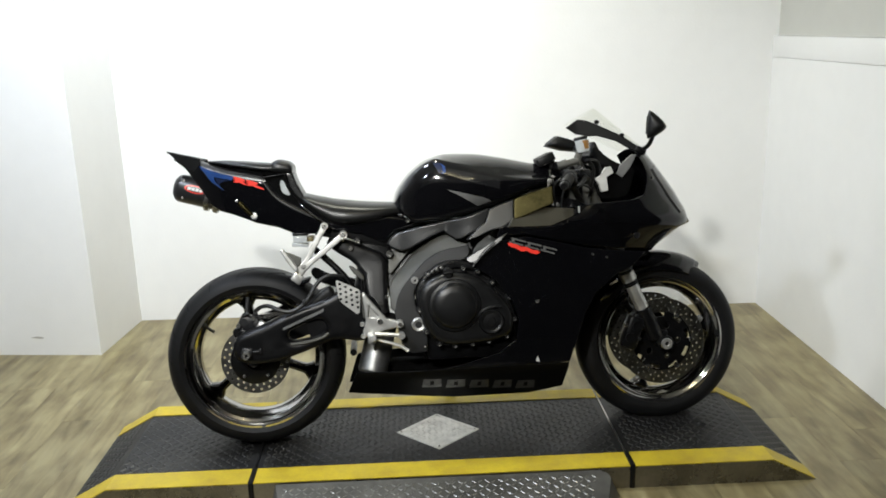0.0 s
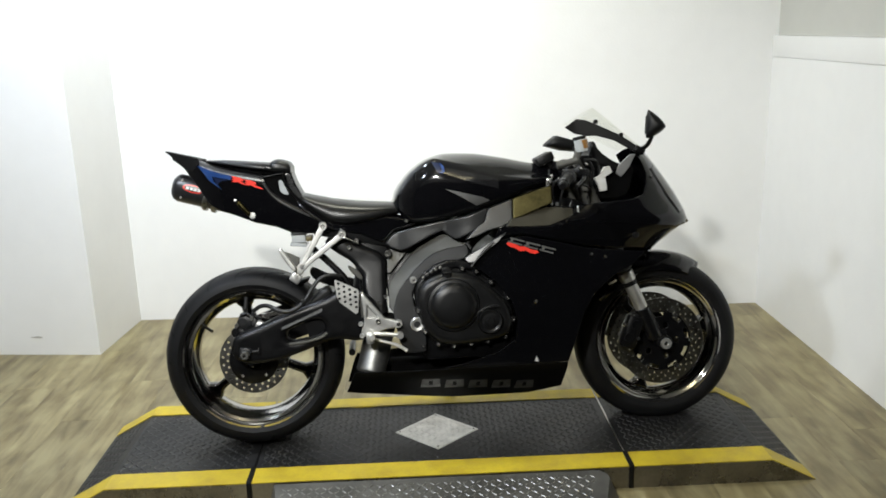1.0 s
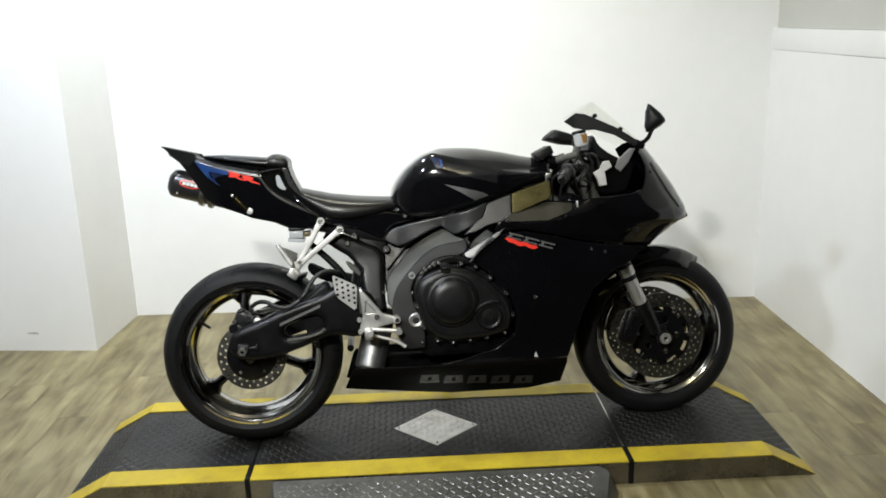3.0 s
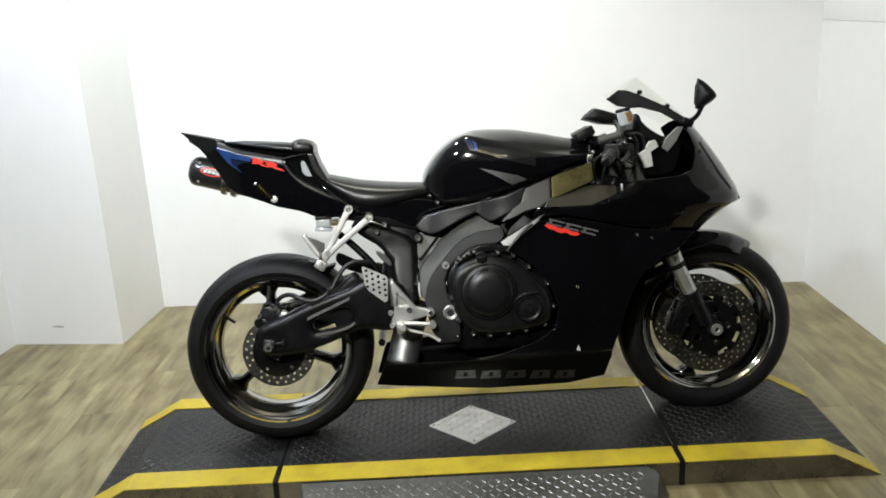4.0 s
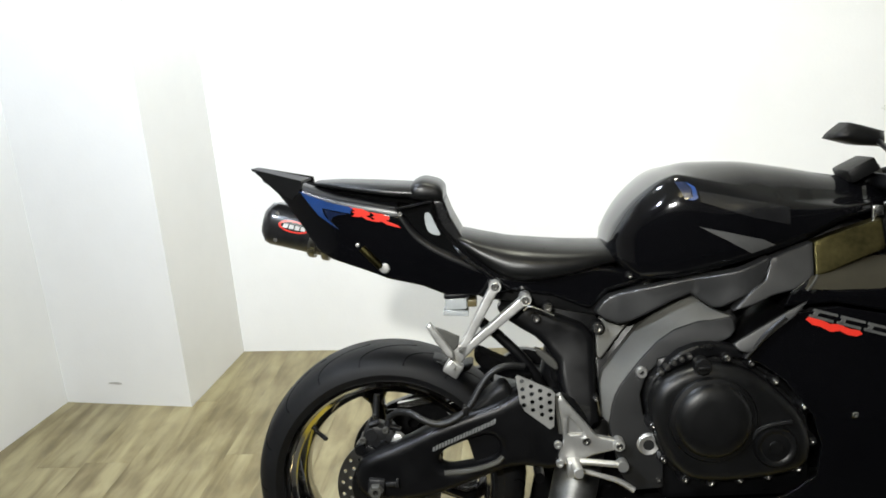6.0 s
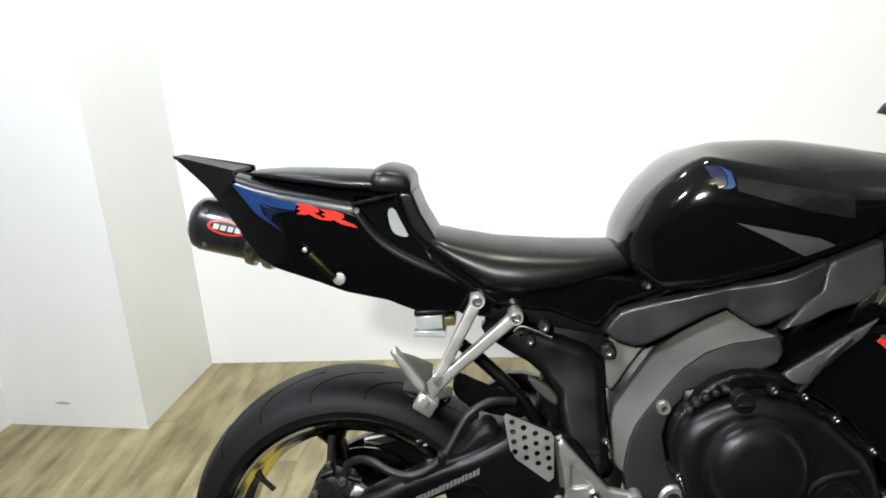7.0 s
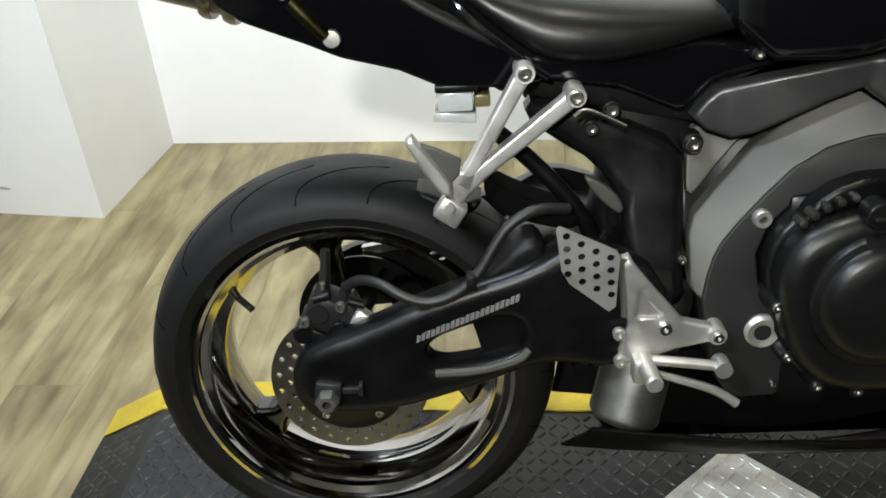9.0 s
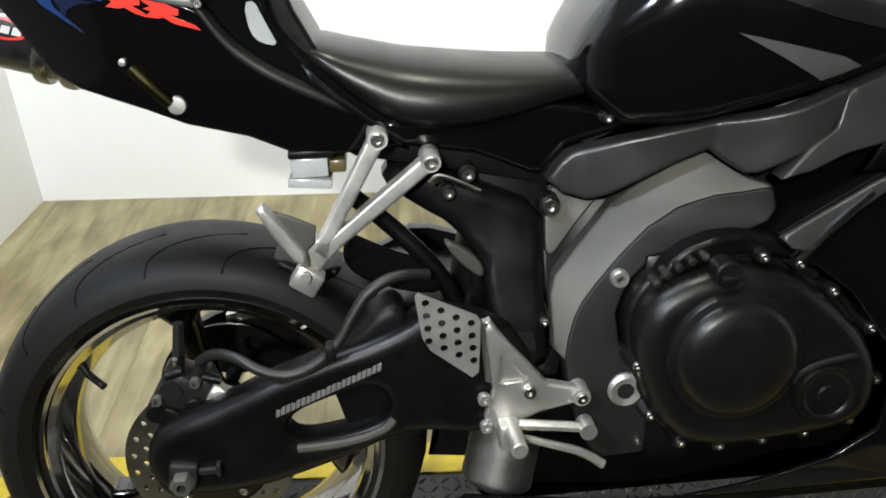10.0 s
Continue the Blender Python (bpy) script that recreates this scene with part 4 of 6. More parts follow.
for s in (1, -1):
    part("side_cover", slab(rail, crown=cover_y, thick=0.05, rnd=0.016, rounds=1, step=0.018, side=s), SATIN, bike, "satin black lower side cover", widen=False)
    part("seat_side_cover", slab(under, crown=lambda x, z: -0.086 - 0.1 * max(0.0, z - 0.69) * max(0, x - 0.3), thick=0.05, rnd=0.01, step=0.018, side=s), PAINT, bike, widen=False)
part("hook_wire", tube([(0.318, -0.13, 0.676), (0.326, -0.138, 0.685), (0.34, -0.14, 0.682), (0.375, -0.14, 0.664)], 0.0022, 6), STEEL, bike)
part("seat_subframe", merge(box(0.36, 0, 0.7, 0.26, 0.14, 0.07, pose(0, 0, 0, 0, 12, 0), bevel=0.01), box(0.42, 0, 0.6, 0.1, 0.12, 0.2, bevel=0.01)), PLASTIC, bike)
part("shock_absorber", rod((0.40, -0.02, 0.62), (0.36, -0.02, 0.42), 0.03, seg=24), SATIN, bike)
part("exhaust_pipe", tube([(0.44, 0.02, 0.33), (0.42, 0.04, 0.45), (0.4, 0.05, 0.6), (0.33, 0.04, 0.7), (0.2, 0.02, 0.755), (0.05, 0.0, 0.8)], 0.022, 16), SATIN, bike)
part("heat_shield", slab([(0.333, 0.592), (0.346, 0.588), (0.37, 0.571), (0.383, 0.552), (0.381, 0.538), (0.363, 0.551), (0.344, 0.571)], y=-0.1, thick=0.01, rnd=0.003, rounds=1, step=0.012), FRAME, bike)

# ---- tank, seats, tail ----
TANK = [(0.491, 0.776, 0.79, 0.056, 0.5), (0.497, 0.766, 0.812, 0.086, 0.5), (0.514, 0.748, 0.842, 0.109, 0.5), (0.554, 0.716, 0.888, 0.13, 0.46), (0.608, 0.716, 0.924, 0.146, 0.48), (0.674, 0.728, 0.94, 0.157, 0.5),
        (0.757, 0.748, 0.937, 0.165, 0.55), (0.86, 0.78, 0.92, 0.152, 0.6), (0.95, 0.815, 0.9, 0.128, 0.55), (1.02, 0.83, 0.888, 0.1, 0.5), (1.05, 0.84, 0.875, 0.07, 0.5)]
CREASE_X = [0.479, 0.55, 0.6, 0.637, 0.699, 0.761, 0.822, 0.872, 0.95, 1.05]
CREASE_Z = [0.795, 0.905, 0.929, 0.922, 0.903, 0.884, 0.869, 0.861, 0.853, 0.855]


def tank_section(x):
    zb, zt, w, wide = (smooth_at(x, [t[0] for t in TANK], [t[c] for t in TANK]) for c in (1, 2, 3, 4))
    zs = min(float(np.interp(x, CREASE_X, CREASE_Z)), zt - 0.006)
    zm = min(zb + (zt - zb) * wide, zs - 0.25 * (zs - zb))
    return zb, zm, zs, zt, w, w * float(np.interp(x, [0.479, 0.52, 0.6, 0.65, 0.8, 1.05], [0.66, 0.7, 0.76, 0.81, 0.86, 0.8]))


def tank_power(x):
    return float(np.interp(x, [0.479, 0.6, 0.66, 0.72], [3.4, 3.4, 2.6, 1.6]))


def tank_y(x, z):
    zb, zm, zs, zt, w, ws = tank_section(x)
    if z >= zs:
        u = min(1.0, (z - zs) / (zt - zs))
        return -ws * (1 - u) ** (1 / 1.9)
    if z >= zm:
        return -(w - (w - ws) * ((z - zm) / (zs - zm)) ** tank_power(x))
    return -w * (1 - min(1.0, (zm - z) / (zm - zb)) ** 7) ** (1 / 7)


tb = bmesh.new()
rings = []
for k in range(64):
    x = TANK[0][0] + (TANK[-1][0] - TANK[0][0]) * k / 63
    zb, zm, zs, zt, w, ws = tank_section(x)
    low = [(i / 9) ** 2.2 for i in range(10)]
    half = [(w * (1 - (1 - u) ** 7) ** (1 / 7), zb + (zm - zb) * u) for u in low]
    half += [(w - (w - ws) * (i / 8) ** tank_power(x), zm + (zs - zm) * i / 8) for i in range(1, 9)]
    half += [(ws * (1 - i / 10), zs + (zt - zs) * (1 - (1 - i / 10) ** 1.9)) for i in range(1, 11)]
    ring = [tb.verts.new((x, -y, z)) for y, z in half] + [tb.verts.new((x, y, z)) for y, z in half[1:-1][::-1]]
    rings.append(ring)
for a, b in zip(rings, rings[1:]):
    for i in range(len(a)):
        j = (i + 1) % len(a)
        tb.faces.new((a[i], a[j], b[j], b[i]))
tb.faces.new(rings[0])
tb.faces.new(rings[-1])
tank = part("fuel_tank", tb, PAINT, bike, "glossy black fuel tank", angle=60, widen=False)
for outline, paint, words in (([(0.659, 0.825), (0.708, 0.813), (0.777, 0.795), (0.801, 0.783), (0.756, 0.769), (0.708, 0.798)], SILVER, "grey wedge decal"),
                              ([(0.662, 0.893), (0.703, 0.884), (0.76, 0.87), (0.83, 0.853), (0.83, 0.82), (0.76, 0.838), (0.703, 0.858), (0.664, 0.872)], DARK_BAND, "charcoal band"),
                              ([(0.62, 0.912), (0.638, 0.911), (0.648, 0.897), (0.648, 0.882), (0.636, 0.877), (0.63, 0.893)], DARK_BLUE, "dark blue angular mark"),
                              ([(0.641, 0.911), (0.657, 0.9), (0.66, 0.88), (0.652, 0.876), (0.64, 0.877), (0.65, 0.882), (0.65, 0.897)], BLUE, "bright blue angular mark")):
    part("tank_stripe", slab(outline, thick=0.004, crown=lambda x, z: tank_y(x, z) - 0.0022, step=0.01), paint, bike, words, widen=False)
part("fuel_cap", spin([(0, 0.012), (0.035, 0.012), (0.045, 0.008), (0.047, 0.0)], 32), SATIN, bike).matrix_local = pose(0.8, 0, 0.906, 90, 0, 0)
part("rider_seat", loft([(0.18, 0.81, 0.82, 0.05, 0.4), (0.188, 0.8, 0.829, 0.074, 0.4), (0.205, 0.786, 0.828, 0.086, 0.4), (0.238, 0.757, 0.82, 0.095, 0.36), (0.27, 0.733, 0.813, 0.102, 0.33), (0.296, 0.719, 0.807, 0.107, 0.32),
                         (0.345, 0.715, 0.8, 0.111, 0.32), (0.416, 0.725, 0.792, 0.107, 0.32), (0.489, 0.742, 0.787, 0.094, 0.35), (0.545, 0.75, 0.785, 0.08, 0.4)], 40, 2.5), VINYL, bike, "black vinyl rider seat", widen=False)
part("seat_trim", tube([(0.178, -0.07, 0.812), (0.196, -0.089, 0.787), (0.232, -0.099, 0.757), (0.272, -0.105, 0.727), (0.292, -0.108, 0.714)], 0.0045, 8), PAINT, bike, widen=False)

TAIL_X = [-0.234, -0.2, -0.12, -0.04, 0.06, 0.18, 0.3]
TAIL_W = [0.03, 0.044, 0.068, 0.08, 0.088, 0.094, 0.096]
TAIL_B = [0.965, 0.935, 0.85, 0.775, 0.737, 0.69, 0.69]


def tail_y(x, z):
    w = smooth_at(x, TAIL_X, TAIL_W)
    zb = smooth_at(x, TAIL_X, TAIL_B)
    tuck = 0.14 * max(0.0, 1 - (z - zb) / 0.14) ** 1.6
    return -w * (1 - min(0.75, tuck))


tail_out = [(-0.234, 0.982), (-0.18, 0.966), (-0.124, 0.953), (-0.122, 0.93), (-0.05, 0.9), (0.02, 0.885), (0.066, 0.875), (0.078, 0.868), (0.101, 0.83), (0.13, 0.804), (0.17, 0.78), (0.247, 0.742), (0.3, 0.714),
            (0.285, 0.702), (0.225, 0.698), (0.166, 0.701), (0.115, 0.724), (0.046, 0.741), (0.002, 0.76), (-0.07, 0.787), (-0.098, 0.805), (-0.13, 0.86), (-0.16, 0.906), (-0.175, 0.926)]
for s in (1, -1):
    part("tail_fairing", slab(tail_out, thick=0.006, crown=tail_y, rnd=0.004, step=0.018, side=s), PAINT, bike, "glossy black tail fairing", widen=False)
    scoop = [(0.074, 0.884), (0.115, 0.893), (0.144, 0.896), (0.149, 0.865), (0.163, 0.838), (0.184, 0.811), (0.216, 0.778), (0.25, 0.744), (0.2, 0.768), (0.134, 0.803), (0.104, 0.83)]
    part("tail_scoop", slab(scoop, thick=0.004, crown=lambda x, z: tail_y(x, z) + 0.016, step=0.018, side=s), SHADE_BLACK, bike, widen=False)
    # Pale patch painting the wall's reflection into the scoop.
    flash = [(0.127, 0.874), (0.139, 0.876), (0.146, 0.858), (0.154, 0.84), (0.16, 0.826), (0.14, 0.83), (0.13, 0.842)]
    part("scoop_reflection", slab(flash, thick=0.003, crown=lambda x, z: tail_y(x, z) + 0.011, rounds=1, step=0.014, side=s), LENS, bike, widen=False)
    edge_x = (-0.122, -0.09, -0.05, -0.01, 0.03, 0.062, 0.074)
    edge_z = (0.938, 0.926, 0.9135, 0.905, 0.897, 0.89, 0.8875)
    sh = bmesh.new()
    lines = []
    for x, z in zip(edge_x, edge_z):
        y0 = -tail_y(x, z)
        lines.append([sh.verts.new((x, -s * (y0 + dy), z + dz)) for dy, dz in ((0.0, -0.016), (-0.0004, -0.01), (-0.002, -0.0045), (-0.0055, 0.0005), (-0.011, 0.0045), (-0.019, 0.0075), (-0.036, 0.0095))])
    for a, b in zip(lines, lines[1:]):
        for k in range(6):
            sh.faces.new((a[k], a[k + 1], b[k + 1], b[k]))
    part("tail_shoulder", sh, SOFT_GLOSS, bike, widen=False)
    rim_line = soft([(0.07, 0.884), (0.078, 0.868), (0.101, 0.83), (0.13, 0.804), (0.17, 0.78), (0.21, 0.76), (0.255, 0.738)], 2, closed=False)
    rim = bmesh.new()
    lines = []
    for k, (x, z) in enumerate(rim_line):
        (ax, az), (bx, bz) = rim_line[max(0, k - 1)], rim_line[min(len(rim_line) - 1, k + 1)]
        reach = math.hypot(bx - ax, bz - az)
        nx, nz = -(bz - az) / reach, (bx - ax) / reach
        fade = min(1.0, 0.35 + k / len(rim_line) * 1.6, 0.3 + (len(rim_line) - 1 - k) / len(rim_line) * 4)
        lines.append([rim.verts.new((x + nx * d * fade, s * (tail_y(x, z) + h * fade), z + nz * d * fade)) for d, h in ((-0.002, -0.0003), (0.002, -0.0006), (0.006, 0.0005), (0.01, 0.0035), (0.0135, 0.009), (0.015, 0.018))])
    for a, b in zip(lines, lines[1:]):
        for k in range(5):
            rim.faces.new((a[k], a[k + 1], b[k + 1], b[k]))
    part("scoop_rim", rim, SOFT_GLOSS, bike, widen=False)
    lip = [(0.07, 0.8865), (0.09, 0.8885), (0.115, 0.893), (0.146, 0.897)]
    part("scoop_lip", tube([(x, s * (tail_y(x, z) + 0.002 + 0.1 * (x - 0.07)), z) for x, z in lip], 0.003, 8), PAINT, bike, widen=False)
    part("tail_spoiler", slab([(-0.234, 0.983), (-0.122, 0.954), (-0.12, 0.94), (-0.145, 0.915), (-0.172, 0.928)], thick=0.005, crown=lambda x, z: tail_y(x, z) - 0.002, step=0.016, side=s), PLASTIC, bike, widen=False)
fin = bmesh.new()
edge = [(-0.232, 0.981), (-0.18, 0.966), (-0.126, 0.951)]
vs = [[fin.verts.new((x, s * (tail_y(x, z) - 0.0012), z + 0.0014 - d)) for x, z in edge for d in (0.0, 0.005)] for s in (1, -1)]
for k in (0, 2):
    fin.faces.new((vs[0][k], vs[0][k + 2], vs[1][k + 2], vs[1][k]))
    fin.faces.new((vs[0][k + 1], vs[1][k + 1], vs[1][k + 3], vs[0][k + 3]))
fin.faces.new((vs[0][0], vs[1][0], vs[1][1], vs[0][1]))
fin.faces.new((vs[0][4], vs[0][5], vs[1][5], vs[1][4]))
part("spoiler_top", fin, PLASTIC, bike, widen=False)
part("tail_core", loft([(-0.215, 0.953, 0.97, 0.014, 0.5), (-0.12, 0.88, 0.945, 0.046, 0.6), (-0.04, 0.815, 0.923, 0.066, 0.6), (0.06, 0.77, 0.9, 0.076, 0.6), (0.15, 0.72, 0.89, 0.08, 0.55), (0.178, 0.71, 0.846, 0.082, 0.5), (0.205, 0.705, 0.818, 0.084, 0.5), (0.3, 0.69, 0.73, 0.085, 0.5)], 28, 3.4), SHADE_BLACK, bike, widen=False)
for s in (1, -1):
    hump_out = [(0.142, 0.9), (0.146, 0.865), (0.16, 0.838), (0.182, 0.81), (0.214, 0.776), (0.226, 0.781), (0.2, 0.824), (0.179, 0.864), (0.167, 0.9)]
    part("seat_hump", slab(hump_out, thick=0.004, crown=lambda x, z: -0.086 + 1.9 * max(0.0, x - float(np.interp(z, [0.776, 0.81, 0.838, 0.865, 0.9], [0.214, 0.182, 0.16, 0.146, 0.142]))), step=0.007, side=s), SOFT_GLOSS, bike, widen=False)
part("seat_cowl", slab([(0.142, 0.9), (0.168, 0.9), (0.18, 0.864), (0.2, 0.824), (0.226, 0.784), (0.214, 0.776), (0.16, 0.838)], y=-0.074, thick=0.148, rnd=0.006, step=0.02), SOFT_GLOSS, bike, widen=False)
part("pillion_seat", loft([(-0.1, 0.94, 0.948, 0.042, 0.45), (-0.06, 0.93, 0.948, 0.06, 0.4), (0.0, 0.918, 0.944, 0.074, 0.36), (0.06, 0.907, 0.938, 0.082, 0.34), (0.11, 0.901, 0.933, 0.083, 0.34)], 30, 3.0), VINYL, bike, "black vinyl pillion pad", widen=False)
part("pillion_roll", loft([(0.1, 0.9, 0.93, 0.078, 0.45), (0.108, 0.898, 0.939, 0.085, 0.4), (0.126, 0.895, 0.944, 0.087, 0.38), (0.146, 0.893, 0.94, 0.086, 0.38), (0.162, 0.892, 0.932, 0.084, 0.4), (0.168, 0.893, 0.923, 0.08, 0.4)], 34, 3.6), VINYL, bike, widen=False)
part("pad_gap", loft([(-0.085, 0.922, 0.942, 0.034, 0.5), (0.06, 0.894, 0.915, 0.06, 0.5), (0.155, 0.886, 0.904, 0.064, 0.5)], 20, 4), SHADE_BLACK, bike, widen=False)
tail_dec = lambda x, z: tail_y(x, z) - 0.0016
part("blue_flash", slab([(-0.127, 0.932), (-0.097, 0.919), (-0.062, 0.906), (-0.017, 0.894), (-0.023, 0.882), (-0.051, 0.888), (-0.082, 0.896), (-0.077, 0.878), (-0.05, 0.85), (-0.091, 0.881)], thick=0.003, crown=tail_dec, step=0.012), BLUE, bike, "dark blue flash decal", widen=False)
part("blue_flash", slab([(-0.078, 0.893), (-0.052, 0.885), (-0.03, 0.881), (-0.05, 0.88), (-0.062, 0.875), (-0.067, 0.864), (-0.071, 0.877)], thick=0.003, crown=tail_dec, step=0.012), DARK_BLUE, bike, widen=False)
# red racing mark: two slanted angular shapes, each with a slot
for u0, w0, reach in ((-0.02, 0.8945, 0.0), (0.02, 0.8825, 0.014)):
    def at(u, v):
        return (u0 + u, w0 - 0.28 * u + 0.86 * v)
    outline = [at(-0.002, 0.0), at(0.024, 0.002), at(0.038, -0.002), at(0.037, -0.009), at(0.028, -0.0115), at(0.04 + reach, -0.0165), at(0.045 + reach, -0.0215), at(0.032, -0.021), at(0.02, -0.016), at(0.015, -0.019), at(0.0, -0.021), at(0.008, -0.012), at(0.0, -0.011), at(0.008, -0.006)]
    part("red_mark", slab(outline, thick=0.003, crown=tail_dec, step=0.012), RED, bike, "red decal mark", widen=False)
bolt(0.08, tail_y(0.08, 0.876) - 0.002, 0.876, 0.005, 0.005, widen=False)
for x, z, r in ((-0.013, 0.816, 0.005), (0.039, 0.765, 0.0125)):
    part("tail_fastener", spin([(0, -0.006), (r * 0.8, -0.005), (r, 0.002), (r, 0.02)], 16, (x, tail_y(x, z), z)), ALU, bike, widen=False)
part("tail_stay", tube([(-0.005, tail_y(-0.005, 0.81) - 0.001, 0.81), (0.015, tail_y(0.015, 0.787) - 0.002, 0.787), (0.032, tail_y(0.032, 0.768) - 0.001, 0.768)], 0.0085, 10), SPAR, bike, "metal stay, brownish reflection put into its colour", widen=False)

# silencer
can = bmesh.new()
rings = []
for u, kx, kz in ((-0.004, 0.70, 0.62), (0.0, 0.8, 0.74), (0.006, 0.93, 0.92), (0.018, 1, 1), (0.2, 1, 1), (0.24, 0.9, 0.85), (0.27, 0.6, 0.55)):
    rings.append([can.verts.new((u, 0.05 * kx * math.copysign(abs(math.cos(a)) ** 0.8, math.cos(a)), 0.046 * kz * math.copysign(abs(math.sin(a)) ** 0.8, math.sin(a))))
                  for a in (2 * math.pi * i / 36 for i in range(36))])
for a, b in zip(rings, rings[1:]):
    for i in range(36):
        can.faces.new((a[i], a[(i + 1) % 36], b[(i + 1) % 36], b[i]))
can.faces.new(rings[0])
can.faces.new(rings[-1])
CAN = pose(-0.214, 0, 0.868, 0, 16, 0)
can.transform(CAN)
silencer = part("silencer", can, CARBON, bike, "carbon fibre silencer with a red badge", widen=False)
for u, h in ((0.014, 0.028), (0.02, -0.028), (0.135, -0.03)):
    b = spin([(0, -0.004), (0.004, -0.004), (0.005, 0.004)], 10, (u + 0.012, -0.042, h))
    b.transform(CAN)
    part("rivet", b, STEEL, silencer)


def can_badge(outer, hole, mat, lift):
    b = slab(outer, hole, thick=0.003, crown=lambda x, z: -0.05 * (1 - min(0.98, abs(z) / 0.046) ** 2.5) ** (1 / 2.5) - lift, step=0.008)
    b.transform(CAN)
    return part("badge", b, mat, silencer)


oval = lambda kx, kz: [(0.066 + kx * math.cos(a), 0.008 + kz * math.sin(a)) for a in (2 * math.pi * i / 32 for i in range(32))]
can_badge(oval(0.033, 0.0125), [oval(0.028, 0.0095)], RED, 0.0018)
can_badge(oval(0.028, 0.0095), [], CARBON, 0.001)
for k in range(4):
    x = 0.043 + k * 0.0125
    can_badge([(x, 0.003), (x + 0.0095, 0.003), (x + 0.011, 0.0115), (x + 0.0015, 0.0115)], [], WHITE, 0.0022)
for u in (0.108, 0.138):
    c = spin([(0.0, -0.008), (0.046, -0.008), (0.0475, -0.004), (0.0475, 0.004), (0.046, 0.008), (0, 0.008)], 28)
    c.transform(CAN @ pose(u, 0, -0.008, 0, 0, -90))
    part("silencer_clamp", c, DISC, bike)
# tail lamp block under the tail
lamp = part("tail_lamp", box(0.181, -0.03, 0.682, 0.044, 0.1, 0.024, pose(0, 0, 0, 0, 0, 0), bevel=0.003), LENS, bike, "clear and amber lens block", widen=False)
part("lamp_bracket", merge(box(0.18, -0.03, 0.663, 0.052, 0.104, 0.011, pose(0, 0, 0, 0, 5, 0), bevel=0.002)), LENS, lamp)
part("lamp_top", box(0.183, -0.03, 0.699, 0.052, 0.106, 0.009, bevel=0.002), SATIN, lamp)
part("amber_end", box(0.214, -0.03, 0.681, 0.02, 0.09, 0.016, bevel=0.003), OLIVE_LENS, lamp)
part("sub_rail", tube([(0.222, -0.08, 0.65), (0.258, -0.08, 0.619), (0.301, -0.085, 0.575), (0.33, -0.09, 0.54), (0.348, -0.09, 0.5)], 0.011, 10), SATIN, bike, widen=False)

# ---- foot controls ----
for (xa, za) in ((0.263, 0.723), (0.322, 0.693)):
    bar = slab([(-0.012, 0), (-0.0085, 0.02), (-0.0095, 0.1), (0.0, 0.104), (0.0095, 0.1), (0.0085, 0.02), (0.012, 0)], y=-0.114, thick=0.02, rnd=0.003, step=0.012)
    d = Vector((xa - 0.184, 0, za - 0.586))
    bar.transform(Matrix.Translation((0.184, 0, 0.586)) @ Matrix.Rotation(math.atan2(d.x, d.z), 4, "Y") @ Matrix.Diagonal((1, 1, d.length / 0.1, 1)))
    part("passenger_peg_bracket", bar, ALU, bike, "cast aluminium passenger footrest bracket")
    part("bracket_eye", spin([(0, -0.116), (0.0115, -0.117), (0.0125, -0.114), (0.0125, -0.08)], 20, (xa, 0, za)), ALU, bike)
    bolt(xa, -0.115, za, 0.0085, 0.006)
part("bracket_foot", slab([(0.166, 0.57), (0.164, 0.595), (0.182, 0.612), (0.208, 0.606), (0.2, 0.585), (0.184, 0.566)], y=-0.114, thick=0.02, rnd=0.004, rounds=1, step=0.012), ALU, bike)
peg = slab([(0.121, 0.654), (0.129, 0.66), (0.151, 0.63), (0.172, 0.599), (0.173, 0.585), (0.159, 0.592), (0.14, 0.62)], y=-0.136, thick=0.022, rnd=0.003, step=0.01)
part("passenger_peg", peg, ALU, bike, "folded-up aluminium passenger footrest")
part("peg_fin", slab([(0.131, 0.65), (0.158, 0.64), (0.186, 0.626), (0.183, 0.607), (0.168, 0.593), (0.15, 0.621)], y=-0.118, thick=0.006, rnd=0.002, step=0.012), FRAME, bike)
part("peg_pivot", merge(box(0.17, -0.114, 0.562, 0.034, 0.026, 0.03, pose(0, 0, 0, 0, 35, 0), bevel=0.004), rod((0.17, -0.135, 0.571), (0.17, -0.1, 0.571), 0.006)), ALU, bike)
heel_holes = []
for c, z0 in enumerate((0.543, 0.5325, 0.5225, 0.514)):
    for r in range(4):
        heel_holes.append(circle(0.305 + c * 0.0173 + r * 0.0006, z0 - r * 0.016, 0.0046, 10))
heel = [(0.293, 0.552), (0.297, 0.556), (0.364, 0.523), (0.368, 0.515), (0.364, 0.45), (0.356, 0.444), (0.308, 0.483), (0.299, 0.5)]
part("heel_guard", slab(heel, heel_holes, y=-0.166, thick=0.003, step=0.03), ALU, bike, "perforated aluminium heel guard")
hanger_out = [(0.372, 0.508), (0.38, 0.512), (0.39, 0.495), (0.447, 0.424), (0.49, 0.413), (0.499, 0.405), (0.492, 0.395), (0.44, 0.385), (0.392, 0.366), (0.372, 0.37), (0.37, 0.385), (0.381, 0.42), (0.378, 0.46)]
part("footrest_hanger", merge(slab(hanger_out, [[(0.391, 0.43), (0.393, 0.465), (0.421, 0.431)]], y=-0.16, thick=0.014, rnd=0.004, step=0.014), slab([(0.386, 0.425), (0.388, 0.472), (0.428, 0.426)], y=-0.154, thick=0.006)), ALU, bike, "cast aluminium footrest hanger")
bolt(0.425, -0.16, 0.417, 0.0085, 0.009)
